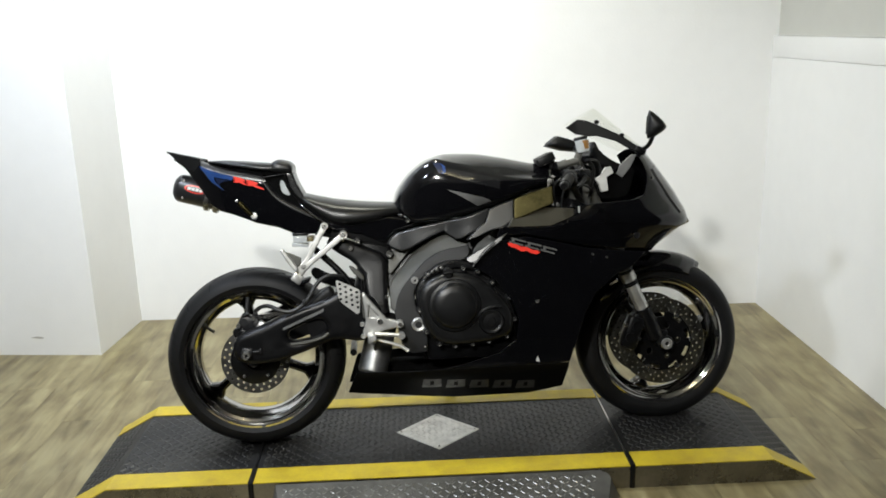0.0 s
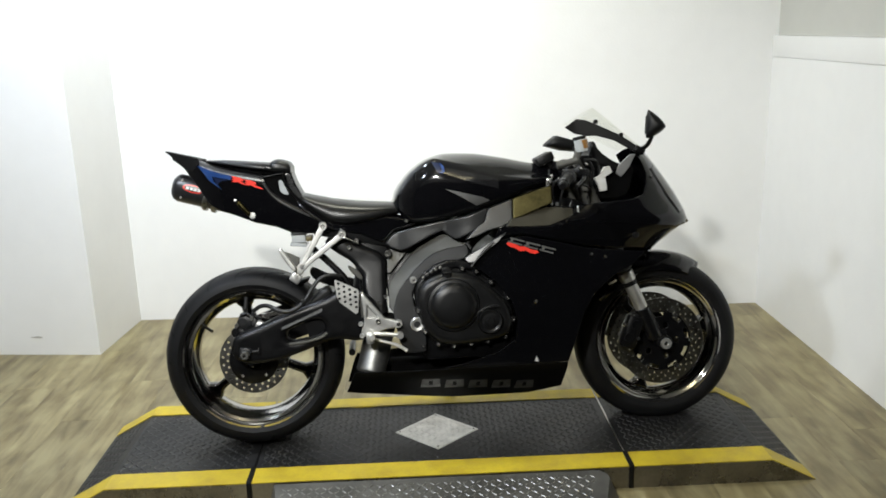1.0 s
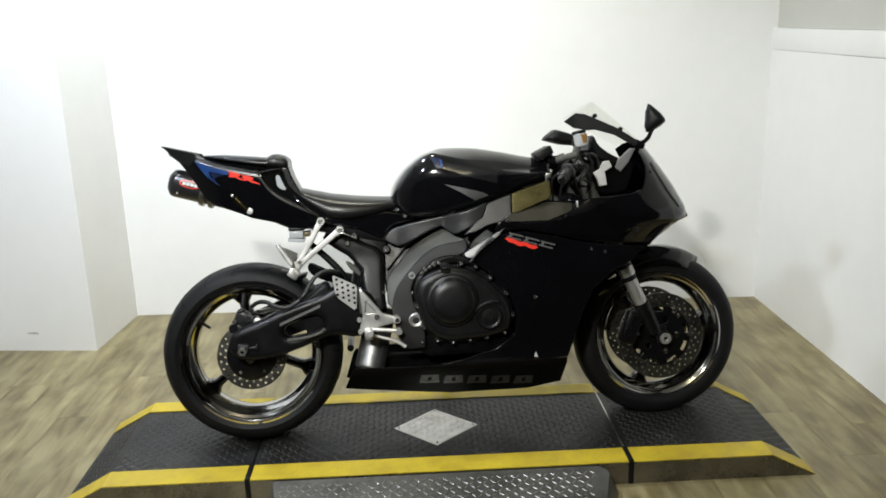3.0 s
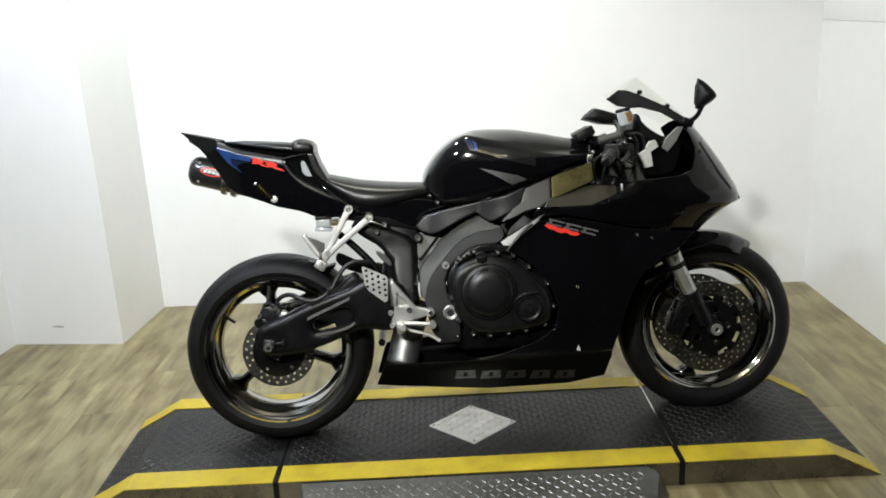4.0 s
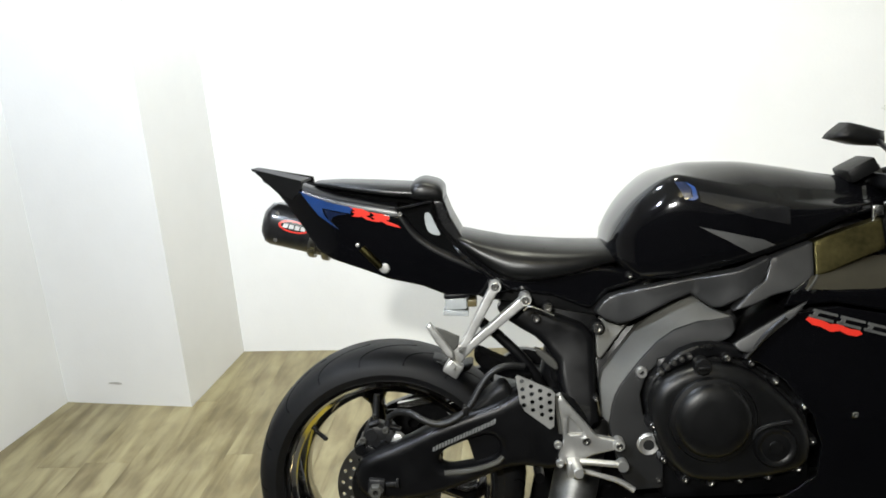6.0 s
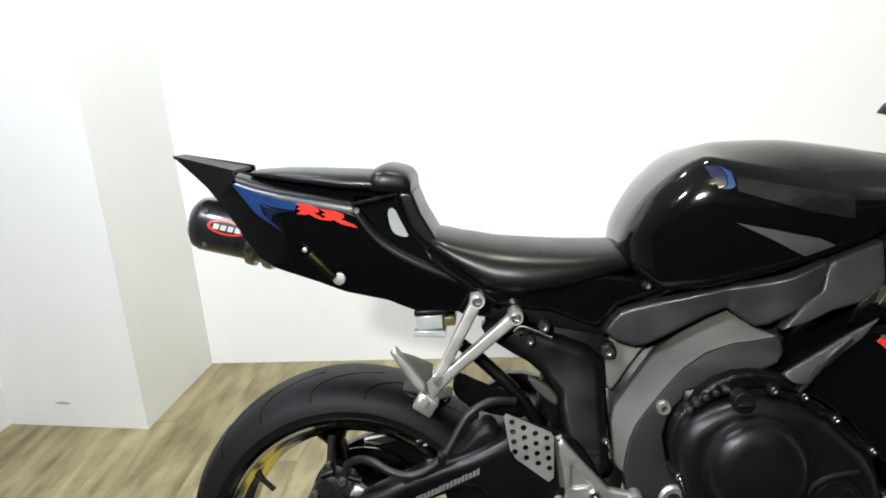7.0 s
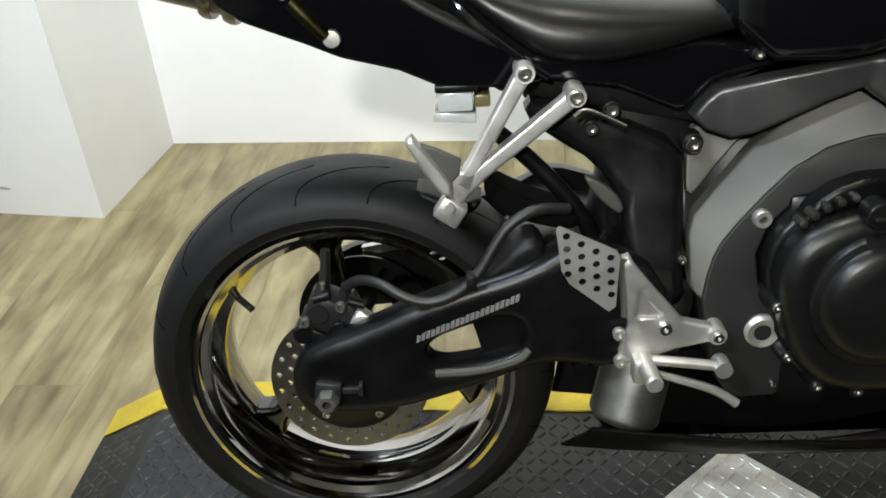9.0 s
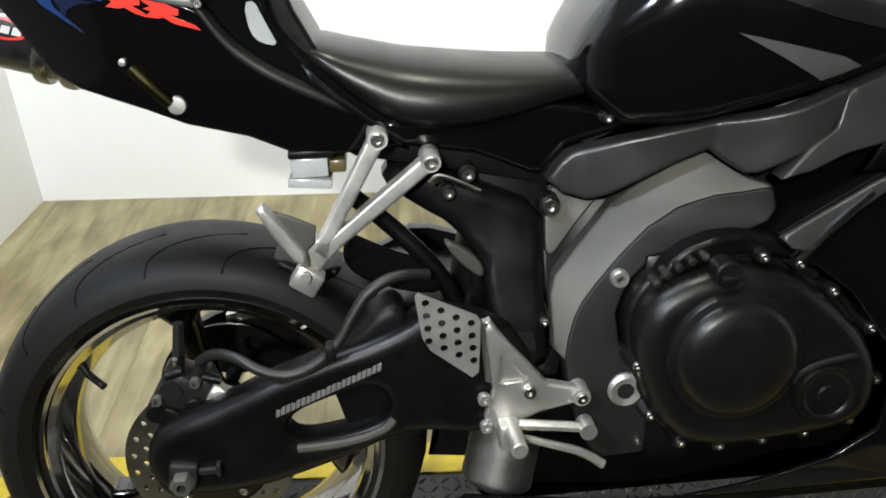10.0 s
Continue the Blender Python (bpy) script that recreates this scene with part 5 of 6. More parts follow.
part("hanger_eye", spin([(0, -0.166), (0.011, -0.166), (0.012, -0.162), (0.012, -0.13)], 18, (0.489, 0, 0.404)), ALU, bike)
bolt(0.489, -0.165, 0.404, 0.007, 0.006)
for x, z in ((0.372, 0.372), (0.37, 0.41)):
    bolt(x, -0.158, z, 0.008, 0.008, None, ALU)
fr = merge(rod((0.4, -0.16, 0.372), (0.403, -0.222, 0.3745), 0.012, 0.0105, 16, 0.002), box(0.398, -0.168, 0.366, 0.026, 0.03, 0.034, bevel=0.005))
part("rider_footrest", fr, ALU, bike, "ribbed aluminium rider footrest")
part("brake_pedal", merge(tube([(0.41, -0.172, 0.379), (0.45, -0.176, 0.376), (0.49, -0.178, 0.371)], 0.0065, 10), rod((0.492, -0.19, 0.371), (0.492, -0.165, 0.371), 0.0105)), ALU, bike)
part("pedal_tip", tube([(0.412, -0.172, 0.361), (0.45, -0.178, 0.351), (0.487, -0.18, 0.339), (0.512, -0.184, 0.321)], 0.0045, 8, r_end=0.006), ALU, bike)
part("brake_cylinder", merge(rod((0.38, -0.15, 0.43), (0.376, -0.15, 0.49), 0.0075), rod((0.376, -0.15, 0.49), (0.374, -0.15, 0.508), 0.009)), FRAME, bike)
part("exhaust_collector", spin([(0, -0.085), (0.044, -0.085), (0.0485, -0.08), (0.049, -0.076), (0.048, -0.07), (0.0485, 0.06), (0.045, 0.07), (0, 0.07)], 40), PIPE, bike, "dull silver exhaust collector").matrix_local = (
    Matrix.Translation((0.421, -0.08, 0.337)) @ Vector((0.024, 0.02, 0.09)).to_track_quat("Y", "X").to_matrix().to_4x4())
part("linkage", rod((0.335, -0.07, 0.3), (0.335, 0.05, 0.3), 0.011), SATIN, bike)

# ---- fairings ----
NOSE_Z = [0.56, 0.58, 0.611, 0.657, 0.676, 0.714, 0.784, 0.854, 0.904, 0.94, 1.0]
NOSE_X = [1.34, 1.369, 1.406, 1.462, 1.504, 1.493, 1.455, 1.407, 1.369, 1.338, 1.28]


def nose_y(x, z):
    xs = float(np.interp(z, NOSE_Z, NOSE_X))
    w = smooth_at(max(0.0, min(0.4, xs - x)), [0, 0.012, 0.03, 0.06, 0.1, 0.2, 0.4], [0.012, 0.06, 0.102, 0.142, 0.171, 0.2, 0.211])
    w = min(w, float(np.interp(x, [0.78, 1.0], [0.188, 0.212])))
    ridge = float(np.interp(x, [0.84, 0.98, 1.05, 1.2, 1.5], [0.694, 0.694, 0.712, 0.712, 0.69]))
    fall = float(np.interp(x, [1.05, 1.12], [0.85, 0.32])) * min(0.07, max(0.0, z - ridge)) if z > ridge else 0.34 * min(0.09, ridge - z)
    return -(w - fall * min(1.0, w / 0.12)) * (1 - 0.1 * max(0.0, (z - 0.77) / 0.2))


def side_y(x, z):
    wz = float(np.interp(z, [0.1, 0.16, 0.232, 0.25, 0.28, 0.33, 0.45, 0.6, 0.75], [0.03, 0.1, 0.19, 0.2, 0.206, 0.21, 0.212, 0.208, 0.204]))
    wx = float(np.interp(x, [0.3, 0.4, 0.55, 0.65, 1.35], [0.7, 0.82, 0.97, 1, 1]))
    return -wz * wx


upper = [(1.504, 0.676), (1.493, 0.714), (1.455, 0.784), (1.407, 0.854), (1.369, 0.904), (1.336, 0.938), (1.312, 0.93), (1.295, 0.912), (1.31, 0.885), (1.32, 0.85), (1.316, 0.815), (1.3, 0.781), (1.26, 0.768), (1.2, 0.765), (1.141, 0.762), (1.068, 0.752), (0.98, 0.757),
         (0.92, 0.741), (0.86, 0.719), (0.82, 0.695), (0.81, 0.666), (0.9, 0.672), (1.0, 0.65), (1.1, 0.625), (1.2, 0.612), (1.3, 0.604), (1.369, 0.58), (1.406, 0.611), (1.462, 0.657)]
pan = [(1.031, 0.2515), (1.033, 0.142), (0.923, 0.116), (0.666, 0.119), (0.436, 0.149), (0.373, 0.155), (0.311, 0.163), (0.336, 0.23), (0.346, 0.246), (0.508, 0.249), (0.61, 0.2512)]
lower = [(0.722, 0.578), (0.76, 0.626), (0.8, 0.656), (0.9, 0.667), (1.0, 0.646), (1.1, 0.621), (1.2, 0.608), (1.29, 0.6), (1.245, 0.556), (1.19, 0.53), (1.121, 0.474), (1.085, 0.41), (1.065, 0.348), (1.032, 0.253), (0.62, 0.2535), (0.7, 0.268), (0.803, 0.299), (0.86, 0.338), (0.869, 0.399), (0.852, 0.46), (0.8, 0.53), (0.755, 0.565)]
for s in (1, -1):
    part("upper_fairing", slab(upper, thick=0.006, crown=nose_y, rnd=0.004, step=0.022, side=s), PAINT, bike, "glossy black nose fairing", widen=False)
    part("belly_pan", slab(pan, thick=0.006, crown=side_y, rnd=0.002, step=0.02, side=s), PAN, bike, "worn black belly pan with faint lettering", widen=False)
    part("lower_fairing", slab(lower, thick=0.006, crown=side_y, rnd=0.002, step=0.024, side=s), PAINT, bike, "glossy black lower fairing", widen=False)
    part("fairing_rim", tube([(0.725, s * -0.203, 0.58), (0.76, s * -0.206, 0.622), (0.8, s * -0.205, 0.655)], 0.005, 8), SATIN, bike)
    inlet = [(0.703, 0.606), (0.73, 0.622), (0.762, 0.64), (0.8, 0.662), (0.84, 0.682), (0.815, 0.655), (0.785, 0.634), (0.757, 0.61), (0.735, 0.59), (0.715, 0.594)]
    part("fairing_edge", slab(inlet, crown=lambda x, z: -0.21 + 0.25 * max(0.0, z - (0.59 + 0.72 * (x - 0.735))), thick=0.006, rnd=0.002, step=0.012, side=s), FRAME_SATIN, bike)
    seam = [(1.345, 0.862), (1.36, 0.83), (1.39, 0.775), (1.43, 0.715)]
    part("headlight", slab([(1.352, 0.862), (1.366, 0.832), (1.396, 0.777), (1.434, 0.718), (1.478, 0.718), (1.446, 0.784), (1.4, 0.852), (1.378, 0.88)], thick=0.004, crown=lambda x, z: nose_y(x, z) - 0.0012, step=0.016, side=s), LAMP_GLASS, bike, "dark headlight lens", widen=False)
    part("headlight_seam", tube([(x, s * (nose_y(x, z) - 0.0005), z) for x, z in seam], 0.0026, 6), PLASTIC, bike, widen=False)
    panel = [(0.86, 0.719), (0.92, 0.74), (0.978, 0.754), (1.062, 0.748), (1.058, 0.727), (1.03, 0.715), (0.979, 0.698), (0.9, 0.698), (0.845, 0.7)]
    part("fairing_panel", slab(panel, thick=0.003, crown=lambda x, z: nose_y(x, z) - 0.0018, step=0.016, side=s), BRONZE_GREY, bike, "bronze grey upper fairing panel", widen=False)
for bx in ((1.0, 0, 0.66, 0.34, 0.3, 0.1), (1.1, 0, 0.55, 0.12, 0.3, 0.2), (1.25, 0, 0.69, 0.2, 0.22, 0.1), (1.27, 0, 0.605, 0.16, 0.2, 0.08), (0.68, 0, 0.2, 0.62, 0.12, 0.1)):
    part("fairing_inner", box(*bx, bevel=0.03), SHADE_BLACK, bike, widen=False)
bolt(0.93, side_y(0.93, 0.457), 0.457, 0.006, 0.004, widen=False)
for x, z in ((1.115, 0.6), (1.16, 0.588)):
    bolt(x, side_y(x, z), z, 0.005, 0.004, widen=False)
part("fairing_vent", spin([(0, -0.001), (0.008, -0.0015), (0.011, 0.002)], 20, (1.265, nose_y(1.265, 0.652), 0.652)), PLASTIC, bike)
part("rear_cowl_edge", tube([(0.845, -0.192, 0.7), (0.856, -0.196, 0.716), (0.862, -0.196, 0.73)], 0.0022, 6), FRAME, bike)
part("screen_bracket", slab([(1.07, 0.755), (1.075, 0.755), (1.076, 0.735), (1.071, 0.735)], y=-0.207, thick=0.01, rnd=0.002, step=0.01), ALU, bike)
part("fairing_mark", slab([(0.921, 0.262), (0.934, 0.259), (0.927, 0.28)], thick=0.002, crown=lambda x, z: side_y(x, z) - 0.002, step=0.02), WHITE, bike, "small white triangular mark", widen=False)
# maker's lettering as five plain blocks
for k in range(5):
    x0 = 0.554 + k * 0.0789
    z0 = 0.1687 - k * 0.00814
    wide = 0.0649
    blk = [(x0, z0 + 0.008), (x0 + wide, z0 + 0.006), (x0 + wide - 0.004, z0 + 0.044), (x0 + 0.004, z0 + 0.046)]
    gap = [(x0 + wide * 0.4, z0 + 0.016), (x0 + wide * 0.6, z0 + 0.016), (x0 + wide * 0.6, z0 + 0.036), (x0 + wide * 0.4, z0 + 0.036)]
    part("lettering_block", slab(blk, [gap], thick=0.002, crown=lambda x, z: side_y(x, z) - 0.002, step=0.02), DIM_GREY, bike, widen=False)
for k in range(3):
    x0, z0 = 0.853 + k * 0.05, 0.666 - k * 0.0155
    bars = ([(0.002, 0.0), (0.046, -0.0135), (0.046, -0.0185), (0.0, -0.005)], [(-0.006, -0.0105), (0.038, -0.0245), (0.037, -0.0295), (-0.007, -0.0155)])
    for bar in bars:
        part("lettering_bar", slab([(x0 + u, z0 + v) for u, v in bar], thick=0.002, crown=lambda x, z: side_y(x, z) - 0.002, step=0.014), GREY_DECAL, bike, widen=False)
    part("lettering_bar", slab([(x0 + u, z0 + v) for u, v in ((0.004, -0.006), (0.012, -0.0085), (0.005, -0.018), (-0.003, -0.0155))], thick=0.002, crown=lambda x, z: side_y(x, z) - 0.002, step=0.014), GREY_DECAL, bike, widen=False)
part("red_streak", slab([(0.84, 0.646), (0.846, 0.651), (0.862, 0.647), (0.885, 0.635), (0.9, 0.634), (0.92, 0.624), (0.938, 0.62), (0.944, 0.613), (0.932, 0.609), (0.915, 0.613), (0.902, 0.621), (0.885, 0.62), (0.866, 0.631), (0.852, 0.635)], thick=0.002, crown=lambda x, z: side_y(x, z) - 0.0016, step=0.014), RED, bike, "red streak decal", widen=False)

# windscreen and its dark edge
bm = bmesh.new()
grid = []
for i in range(13):
    u = i / 12
    mid = Vector((1.338 - 0.155 * u - 0.012 * math.sin(u * math.pi), 0, 0.94 + 0.135 * u + 0.012 * math.sin(u * math.pi)))
    edge = Vector((1.3 - 0.2 * u, -0.115 + 0.035 * u, 0.925 + 0.1 * u))
    row = []
    for j in range(-8, 9):
        v = j / 8
        p = edge.lerp(mid, 1 - v * v)
        row.append(bm.verts.new((p.x, -edge.y * v, p.z)))
    grid.append(row)
for a, b in zip(grid, grid[1:]):
    for j in range(16):
        bm.faces.new((a[j], a[j + 1], b[j + 1], b[j]))
part("windscreen", bm, SCREEN, bike, "clear curved windscreen")
edge_out = [(1.068, 1.008), (1.107, 1.034), (1.135, 1.03), (1.163, 1.018), (1.248, 0.975), (1.312, 0.93), (1.298, 0.915), (1.229, 0.958), (1.17, 0.977), (1.143, 0.977), (1.1, 0.986)]
part("screen_edge", slab(edge_out, thick=0.008, crown=lambda x, z: -0.085 - 0.03 * max(0, (x - 1.1) / 0.2), rnd=0.003, step=0.016), PLASTIC, bike, "dark edging of the windscreen")
for x, z in ((1.165, 1.022), (1.248, 0.976)):
    part("screen_stud", rod((x, -0.1, z), (x, -0.112, z), 0.007, seg=12), PLASTIC, bike)
part("screen_foot", slab([(1.222, 0.852), (1.234, 0.88), (1.272, 0.912), (1.29, 0.912), (1.268, 0.87), (1.24, 0.838)], y=-0.13, thick=0.006, rnd=0.002, step=0.014), GREY, bike, "pale grey foot of the windscreen", widen=False)
part("dash_cowl", slab([(1.144, 0.9), (1.15, 0.952), (1.165, 0.962), (1.18, 0.926), (1.225, 0.893), (1.255, 0.88), (1.24, 0.855), (1.208, 0.868)], y=-0.09, thick=0.18, rnd=0.008, rounds=1, step=0.016), PLASTIC, bike, widen=False)
part("inner_cowl", slab([(1.262, 0.885), (1.305, 0.908), (1.282, 0.85), (1.266, 0.816), (1.24, 0.817), (1.226, 0.836)], y=-0.06, thick=0.012, rnd=0.004, rounds=1, step=0.014), FRAME, bike, "grey inner cowl panel", widen=False)


def mirror(s, foot, head, m, name_label):
    top = part("mirror_stalk", tube([foot, tuple(Vector(foot).lerp(Vector(head), 0.5) + Vector((0.008, 0, -0.01))), head], 0.007, 10), SATIN, bike, name_label)
    h = slab([(-0.052, -0.02), (-0.044, 0.07), (-0.03, 0.064), (-0.004, 0.04), (0.012, 0.018), (0.008, 0.008), (-0.014, -0.008), (-0.034, -0.018)], y=-0.035, thick=0.07, rnd=0.02, rounds=1, step=0.012)
    h.transform(m)
    part("mirror_shell", h, PLASTIC, top)
    g = slab([(-0.0525, -0.006), (-0.051, -0.006), (-0.0465, 0.05), (-0.048, 0.05)], y=-0.012, thick=0.034)
    g.transform(m)
    part("mirror_glass", g, CHROME, top)


part("mirror_base", box(1.306, -0.112, 0.924, 0.036, 0.03, 0.022, pose(0, 0, 0, 0, 30, 0), bevel=0.006), SATIN, bike)
mirror(1, (1.308, -0.1, 0.925), (1.312, -0.225, 0.966), pose(1.345, -0.225, 0.98, 0, 0, -22), "black stalked mirror")
lm = slab([(1.078, 0.957), (1.09, 0.971), (1.12, 0.993), (1.15, 0.985), (1.2, 0.968), (1.2, 0.931), (1.14, 0.938)], y=0.26, thick=0.08, rnd=0.02, step=0.014)
far = part("mirror_stalk", tube([(1.165, 0.08, 0.9), (1.17, 0.18, 0.925), (1.185, 0.29, 0.952)], 0.007, 10), SATIN, bike, "black folded-back mirror")
part("mirror_shell", lm, PLASTIC, far)

# forks, bars, controls
for s in (-1, 1):
    top, axle = Vector((1.085, s * 0.103, 0.895)), Vector((1.36, s * 0.103 + FY, 0.29))
    at = lambda u: top.lerp(axle, u)
    leg = part("fork_leg", rod(at(0), at(0.6), 0.026, seg=24), FRAME, bike, "dark grey upper fork leg")
    part("fork_collar", rod(at(0.555), at(0.605), 0.029, seg=24, bevel=0.003), ALU, leg)
    part("fork_clamp", rod(at(0.618), at(0.668), 0.0275, 0.026, seg=24, bevel=0.002), ALU, leg)
    part("fork_seal", rod(at(0.666), at(0.692), 0.024, seg=24), PLASTIC, leg)
    part("fork_slider", rod(at(0.69), at(0.835), 0.0215, seg=24), ALU, leg, "bright fork slider")
    part("fork_bottom", merge(rod(at(0.825), at(1.0), 0.0265, 0.025, 24, 0.003), rod((FX, s * 0.088 + FY, FZ), (FX, s * 0.122 + FY, FZ), 0.026, seg=24, bevel=0.003), box(1.375, s * 0.103 + FY, 0.29, 0.04, 0.03, 0.05, bevel=0.006)), SATIN, leg)
    fc = merge(box(1.275, s * 0.098 + FY, 0.315, 0.055, 0.055, 0.115, pose(0, 0, 0, 0, 20, 0), bevel=0.012), box(1.298, s * 0.1 + FY, 0.35, 0.04, 0.04, 0.06, bevel=0.008), rod((1.263, s * 0.128 + FY, 0.3), (1.263, s * 0.12 + FY, 0.3), 0.017), rod((1.288, s * 0.128 + FY, 0.34), (1.288, s * 0.12 + FY, 0.34), 0.017))
    part("front_caliper", fc, SATIN, leg, "black radial brake caliper")
    for bx, bz in ((1.251, 0.342), (1.293, 0.295), (1.313, 0.37)):
        part("bolt", spin([(0, -0.006), (0.006, -0.006), (0.007, 0.01)], 10, (bx, s * 0.122 + FY, bz)), STEEL, leg)
part("triple_clamp", merge(box(1.065, 0, 0.872, 0.075, 0.25, 0.03, pose(0, 0, 0, 0, 26, 0), bevel=0.008), box(1.1, 0, 0.74, 0.08, 0.25, 0.045, pose(0, 0, 0, 0, 26, 0), bevel=0.008)), SATIN, bike)
part("steering_damper", box(1.003, -0.03, 0.908, 0.06, 0.08, 0.03, pose(0, 0, 0, 0, -25, 0), bevel=0.006), PLASTIC, bike)
for s in (-1, 1):
    a, b = Vector((1.085, s * 0.1, 0.86)), Vector((1.0, s * 0.335, 0.828))
    bar = part("clip_on_bar", rod(a, b, 0.011, seg=16), SATIN, bike, "black clip-on handlebar")
    part("grip", merge(rod(a.lerp(b, 0.46), b, 0.0165, 0.017, 20, 0.002), rod(a.lerp(b, 0.42), a.lerp(b, 0.46), 0.024, seg=20)), HOSE, bar, "black rubber grip")
    part("bar_end", rod(b, b + (b - a).normalized() * 0.03, 0.014, 0.012, 16, 0.003), SATIN, bar)
    part("clamp_ring", merge(rod(a + Vector((-0.02, -0.0, 0.022)), a + Vector((0.014, 0, -0.032)), 0.034, seg=24, bevel=0.003)), SATIN, bar)
    part("switch_box", box(*(a.lerp(b, 0.36)), 0.045, 0.035, 0.04, pose(0, 0, 0, 0, 20, s * 70), bevel=0.006), PLASTIC, bar)
    part("lever", tube([tuple(a.lerp(b, 0.35) + Vector((0.045, 0, 0.004))), tuple(a.lerp(b, 0.55) + Vector((0.055, 0, 0.0))), tuple(a.lerp(b, 0.98) + Vector((0.04, 0, -0.008)))], 0.006, 8), SATIN, bar)
    part("lever_perch", merge(box(*(a.lerp(b, 0.3) + Vector((0.03, 0, 0.008))), 0.05, 0.05, 0.026, pose(0, 0, 0, 0, 0, s * 60), bevel=0.006)), SATIN, bar)
res = part("fluid_reservoir", rod((1.092, -0.205, 0.925), (1.086, -0.205, 0.965), 0.0195, 0.021, 24, 0.003), LENS, bike, "translucent brake fluid reservoir")
part("fluid", rod((1.094, -0.2095, 0.935), (1.09, -0.2095, 0.962), 0.0185, 0.0195, 20), AMBER, res)
part("reservoir_cap", rod((1.086, -0.205, 0.964), (1.084, -0.205, 0.974), 0.0225, seg=24, bevel=0.003), PLASTIC, res)
part("master_cylinder", merge(rod((1.01, -0.2, 0.884), (1.075, -0.205, 0.9), 0.011, seg=16), box(1.078, -0.2, 0.918, 0.02, 0.02, 0.045, pose(0, 0, 0, 0, 20, 0), bevel=0.004)), FRAME, bike)
# Added white plate in place of the bright wall showing through the cockpit.
part("wall_gap_plate", slab([(1.146, 0.838), (1.163, 0.848), (1.18, 0.874), (1.197, 0.876), (1.206, 0.856), (1.182, 0.842), (1.188, 0.798), (1.164, 0.795), (1.158, 0.815)], y=-0.15, thick=0.014, rnd=0.002, step=0.012), WHITE, bike, "white plate standing for bright wall seen through a gap", widen=False)
part("far_panel", slab([(0.98, 0.76), (0.99, 0.852), (1.04, 0.872), (1.1, 0.885), (1.16, 0.9), (1.215, 0.885), (1.25, 0.86), (1.25, 0.76)], y=0.12, thick=0.02, rnd=0.004, step=0.03), PLASTIC, bike, widen=False)
part("inner_panel", slab([(1.15, 0.77), (1.17, 0.84), (1.22, 0.87), (1.29, 0.88), (1.27, 0.8), (1.25, 0.77)], y=-0.12, thick=0.02, rnd=0.005, rounds=1, step=0.018), SHADE_BLACK, bike)
for pts, r in (([(1.09, -0.18, 0.88), (1.05, -0.17, 0.84), (1.03, -0.14, 0.78), (1.04, -0.1, 0.7)], 0.004), ([(1.1, -0.2, 0.9), (1.15, -0.17, 0.9), (1.17, -0.12, 0.84), (1.16, -0.1, 0.74)], 0.0045), ([(1.04, -0.19, 0.85), (1.0, -0.16, 0.83), (1.015, -0.12, 0.76), (1.02, -0.1, 0.7)], 0.0035),
               ([(1.02, -0.22, 0.845), (1.1, -0.2, 0.82), (1.14, -0.13, 0.8), (1.12, -0.08, 0.75)], 0.0035)):
    part("control_cable", tube(pts, r, 8), HOSE, bike)
part("cable_guide", merge(box(1.0, -0.13, 0.835, 0.02, 0.012, 0.02, bevel=0.003), rod((0.99, -0.13, 0.78), (0.992, -0.135, 0.84), 0.004)), STEEL, bike)

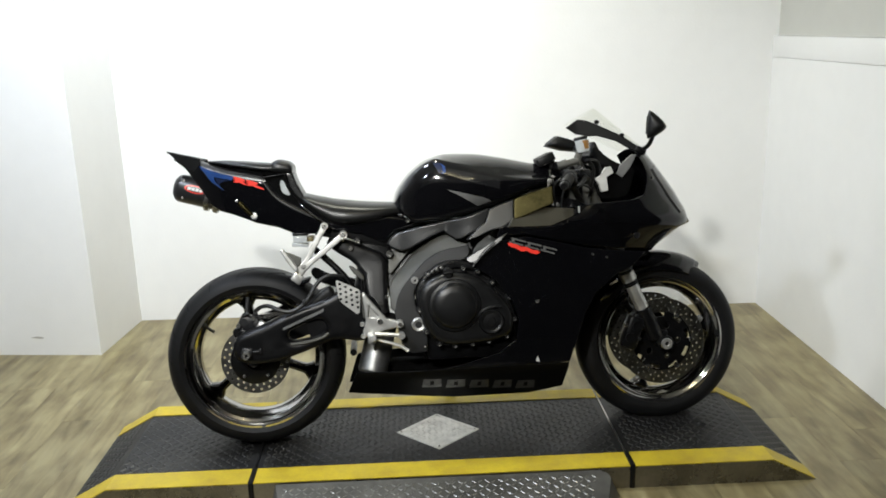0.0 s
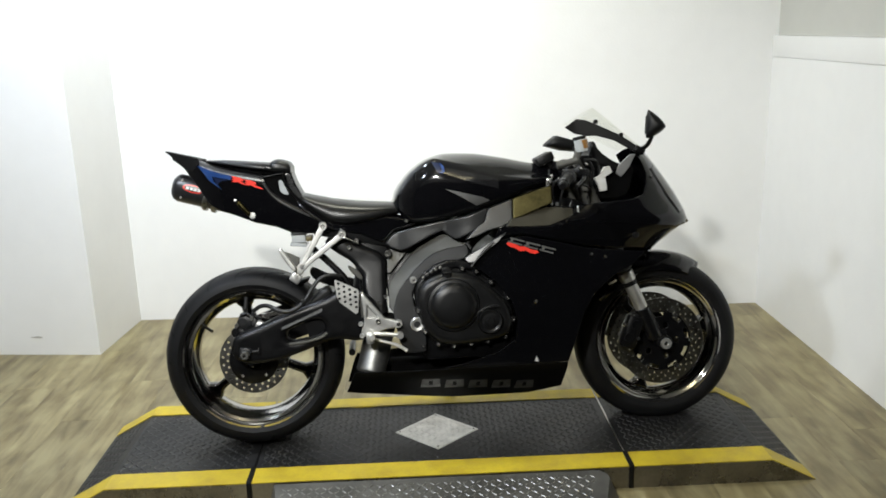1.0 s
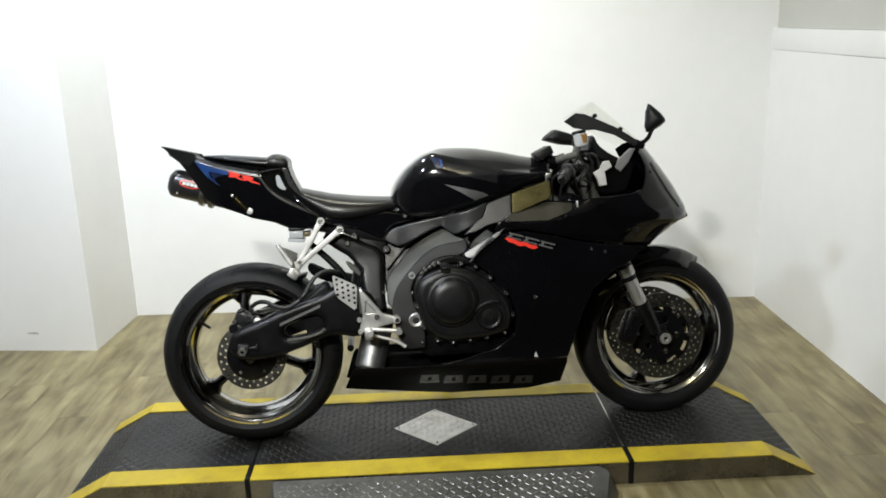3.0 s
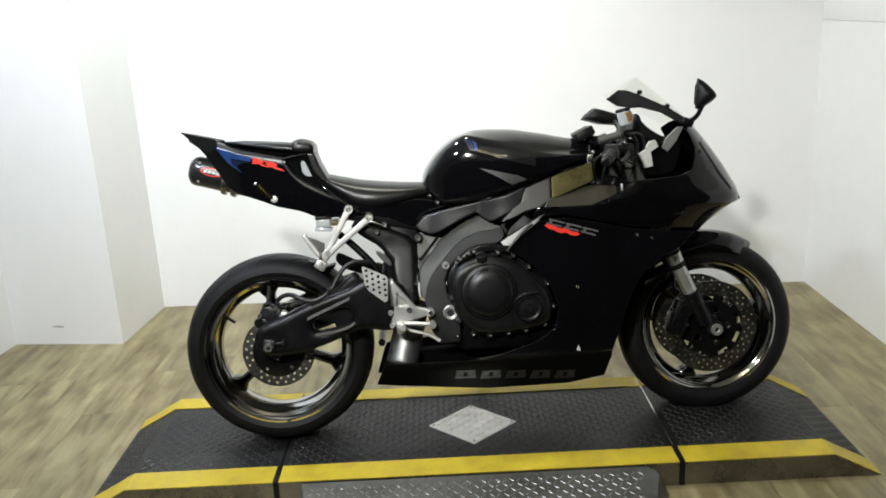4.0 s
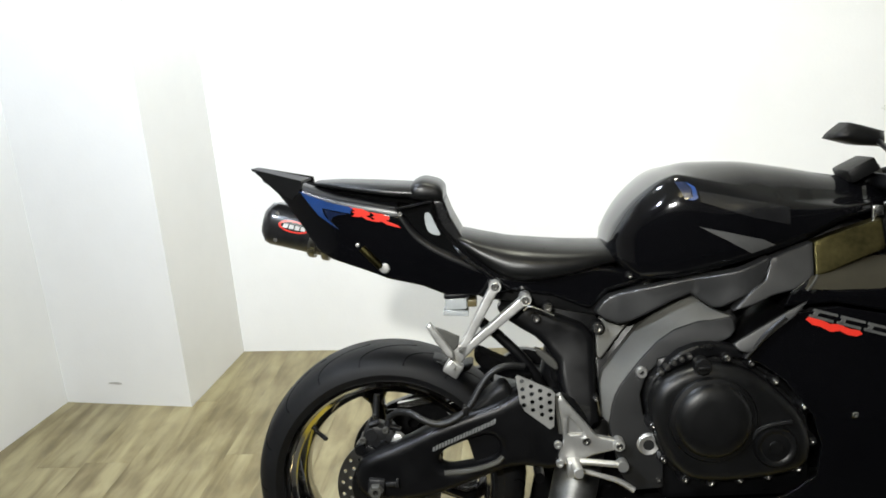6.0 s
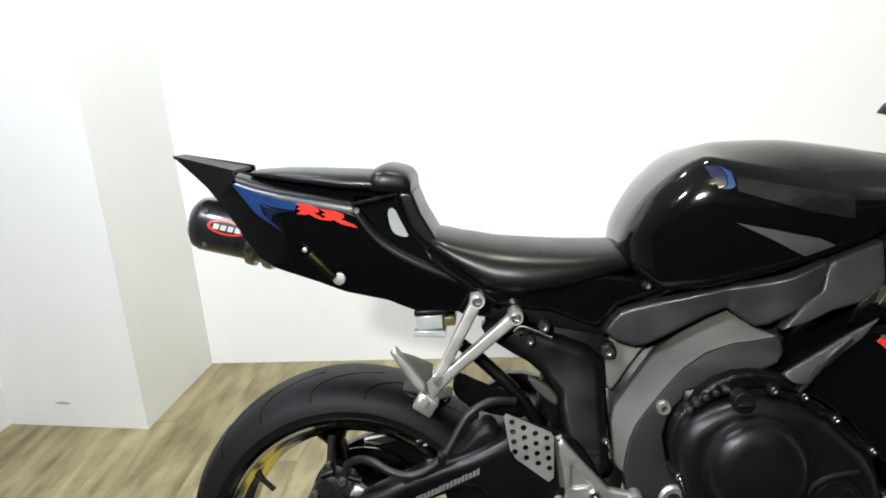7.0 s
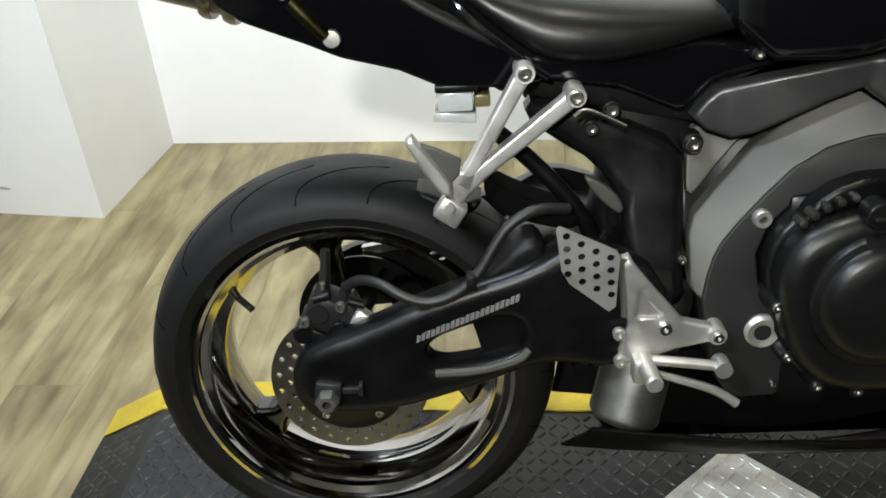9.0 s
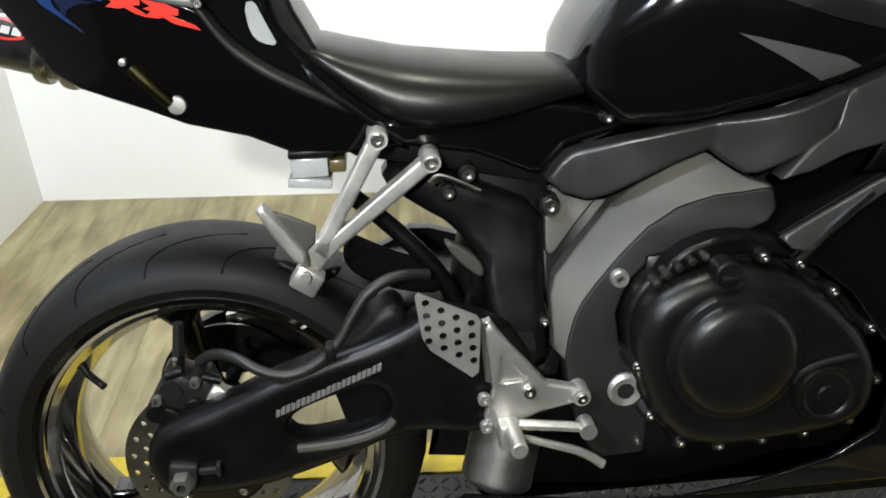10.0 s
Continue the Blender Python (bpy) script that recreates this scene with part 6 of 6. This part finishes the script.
for x, y, z, r in ((1.018, -0.2, 0.842, 0.004), (1.088, -0.21, 0.872, 0.005), (1.108, -0.2, 0.885, 0.004), (0.998, -0.18, 0.852, 0.005), (1.125, -0.15, 0.862, 0.005), (1.34, nose_y(1.34, 0.835), 0.835, 0.004)):
    bolt(x, y, z, r, 0.008, None, STEEL, widen=False)
part("brake_hose", tube([(1.112, -0.19, 0.9), (1.14, -0.17, 0.87), (1.13, -0.14, 0.8), (1.12, -0.1, 0.72)], 0.005, 8), HOSE, bike, widen=False)
part("ignition_lock", rod((1.03, -0.02, 0.88), (1.02, -0.02, 0.915), 0.016, seg=16, bevel=0.003), PLASTIC, bike, widen=False)

# front mudguard: a curved shell over the tyre with side drops
bm = bmesh.new()
rows = []
for i in range(19):
    a = radians(58 + (152 - 58) * i / 18)
    k = min(1, i / 2.5, (18 - i) / 3)
    row = []
    for j in range(-8, 9):
        v = j / 8
        w = 0.072 * (0.45 + 0.55 * k)
        rr = 0.306 - 0.06 * abs(v) ** 2.4 - (1 - k) * 0.004
        row.append(bm.verts.new((FX + rr * math.cos(a), FY + w * math.copysign(abs(v) ** 0.8, v), FZ + rr * math.sin(a))))
    rows.append(row)
for a, b in zip(rows, rows[1:]):
    for j in range(16):
        bm.faces.new((a[j], a[j + 1], b[j + 1], b[j]))
mg = part("front_mudguard", bm, PAINT, bike, "glossy black front mudguard")
sol = mg.modifiers.new("thick", "SOLIDIFY")
sol.thickness = 0.003
# side stand reaching the platform on the far side
inv = BIKE.inverted()
foot = inv @ Vector((0.668, 0.306, TOP + 0.006))
part("side_stand", tube([(0.6, 0.1, 0.26), tuple(Vector((0.6, 0.1, 0.26)).lerp(foot, 0.5)), tuple(foot)], 0.011, 12), SATIN, bike, "black side stand")
part("stand_foot", rod(foot + Vector((0, 0, -0.0005)), foot + Vector((0, 0, 0.006)), 0.022, seg=20, bevel=0.001), SATIN, bike)

# ---- floor planks ----
PW, PL = 0.152, 1.22
pm = box(0, 0, -0.003, PW - 0.0004, PL - 0.0004, 0.006, bevel=0.0003, seg=1)
me = bpy.data.meshes.new("floor_plank")
pm.to_mesh(me)
pm.free()
me.materials.append(PLANK)
rng = random.Random(7)
for i in range(-18, 18):
    shift = rng.random() * PL
    for j in range(-6, 3):
        x, y = 0.02 + i * PW, j * PL + shift
        if -2.7 < x < 2.45 and -1.2 < y < 2.2:
            ob = new("floor_plank", me)
            ob.parent = floor
            ob.location = (x, y, 0)
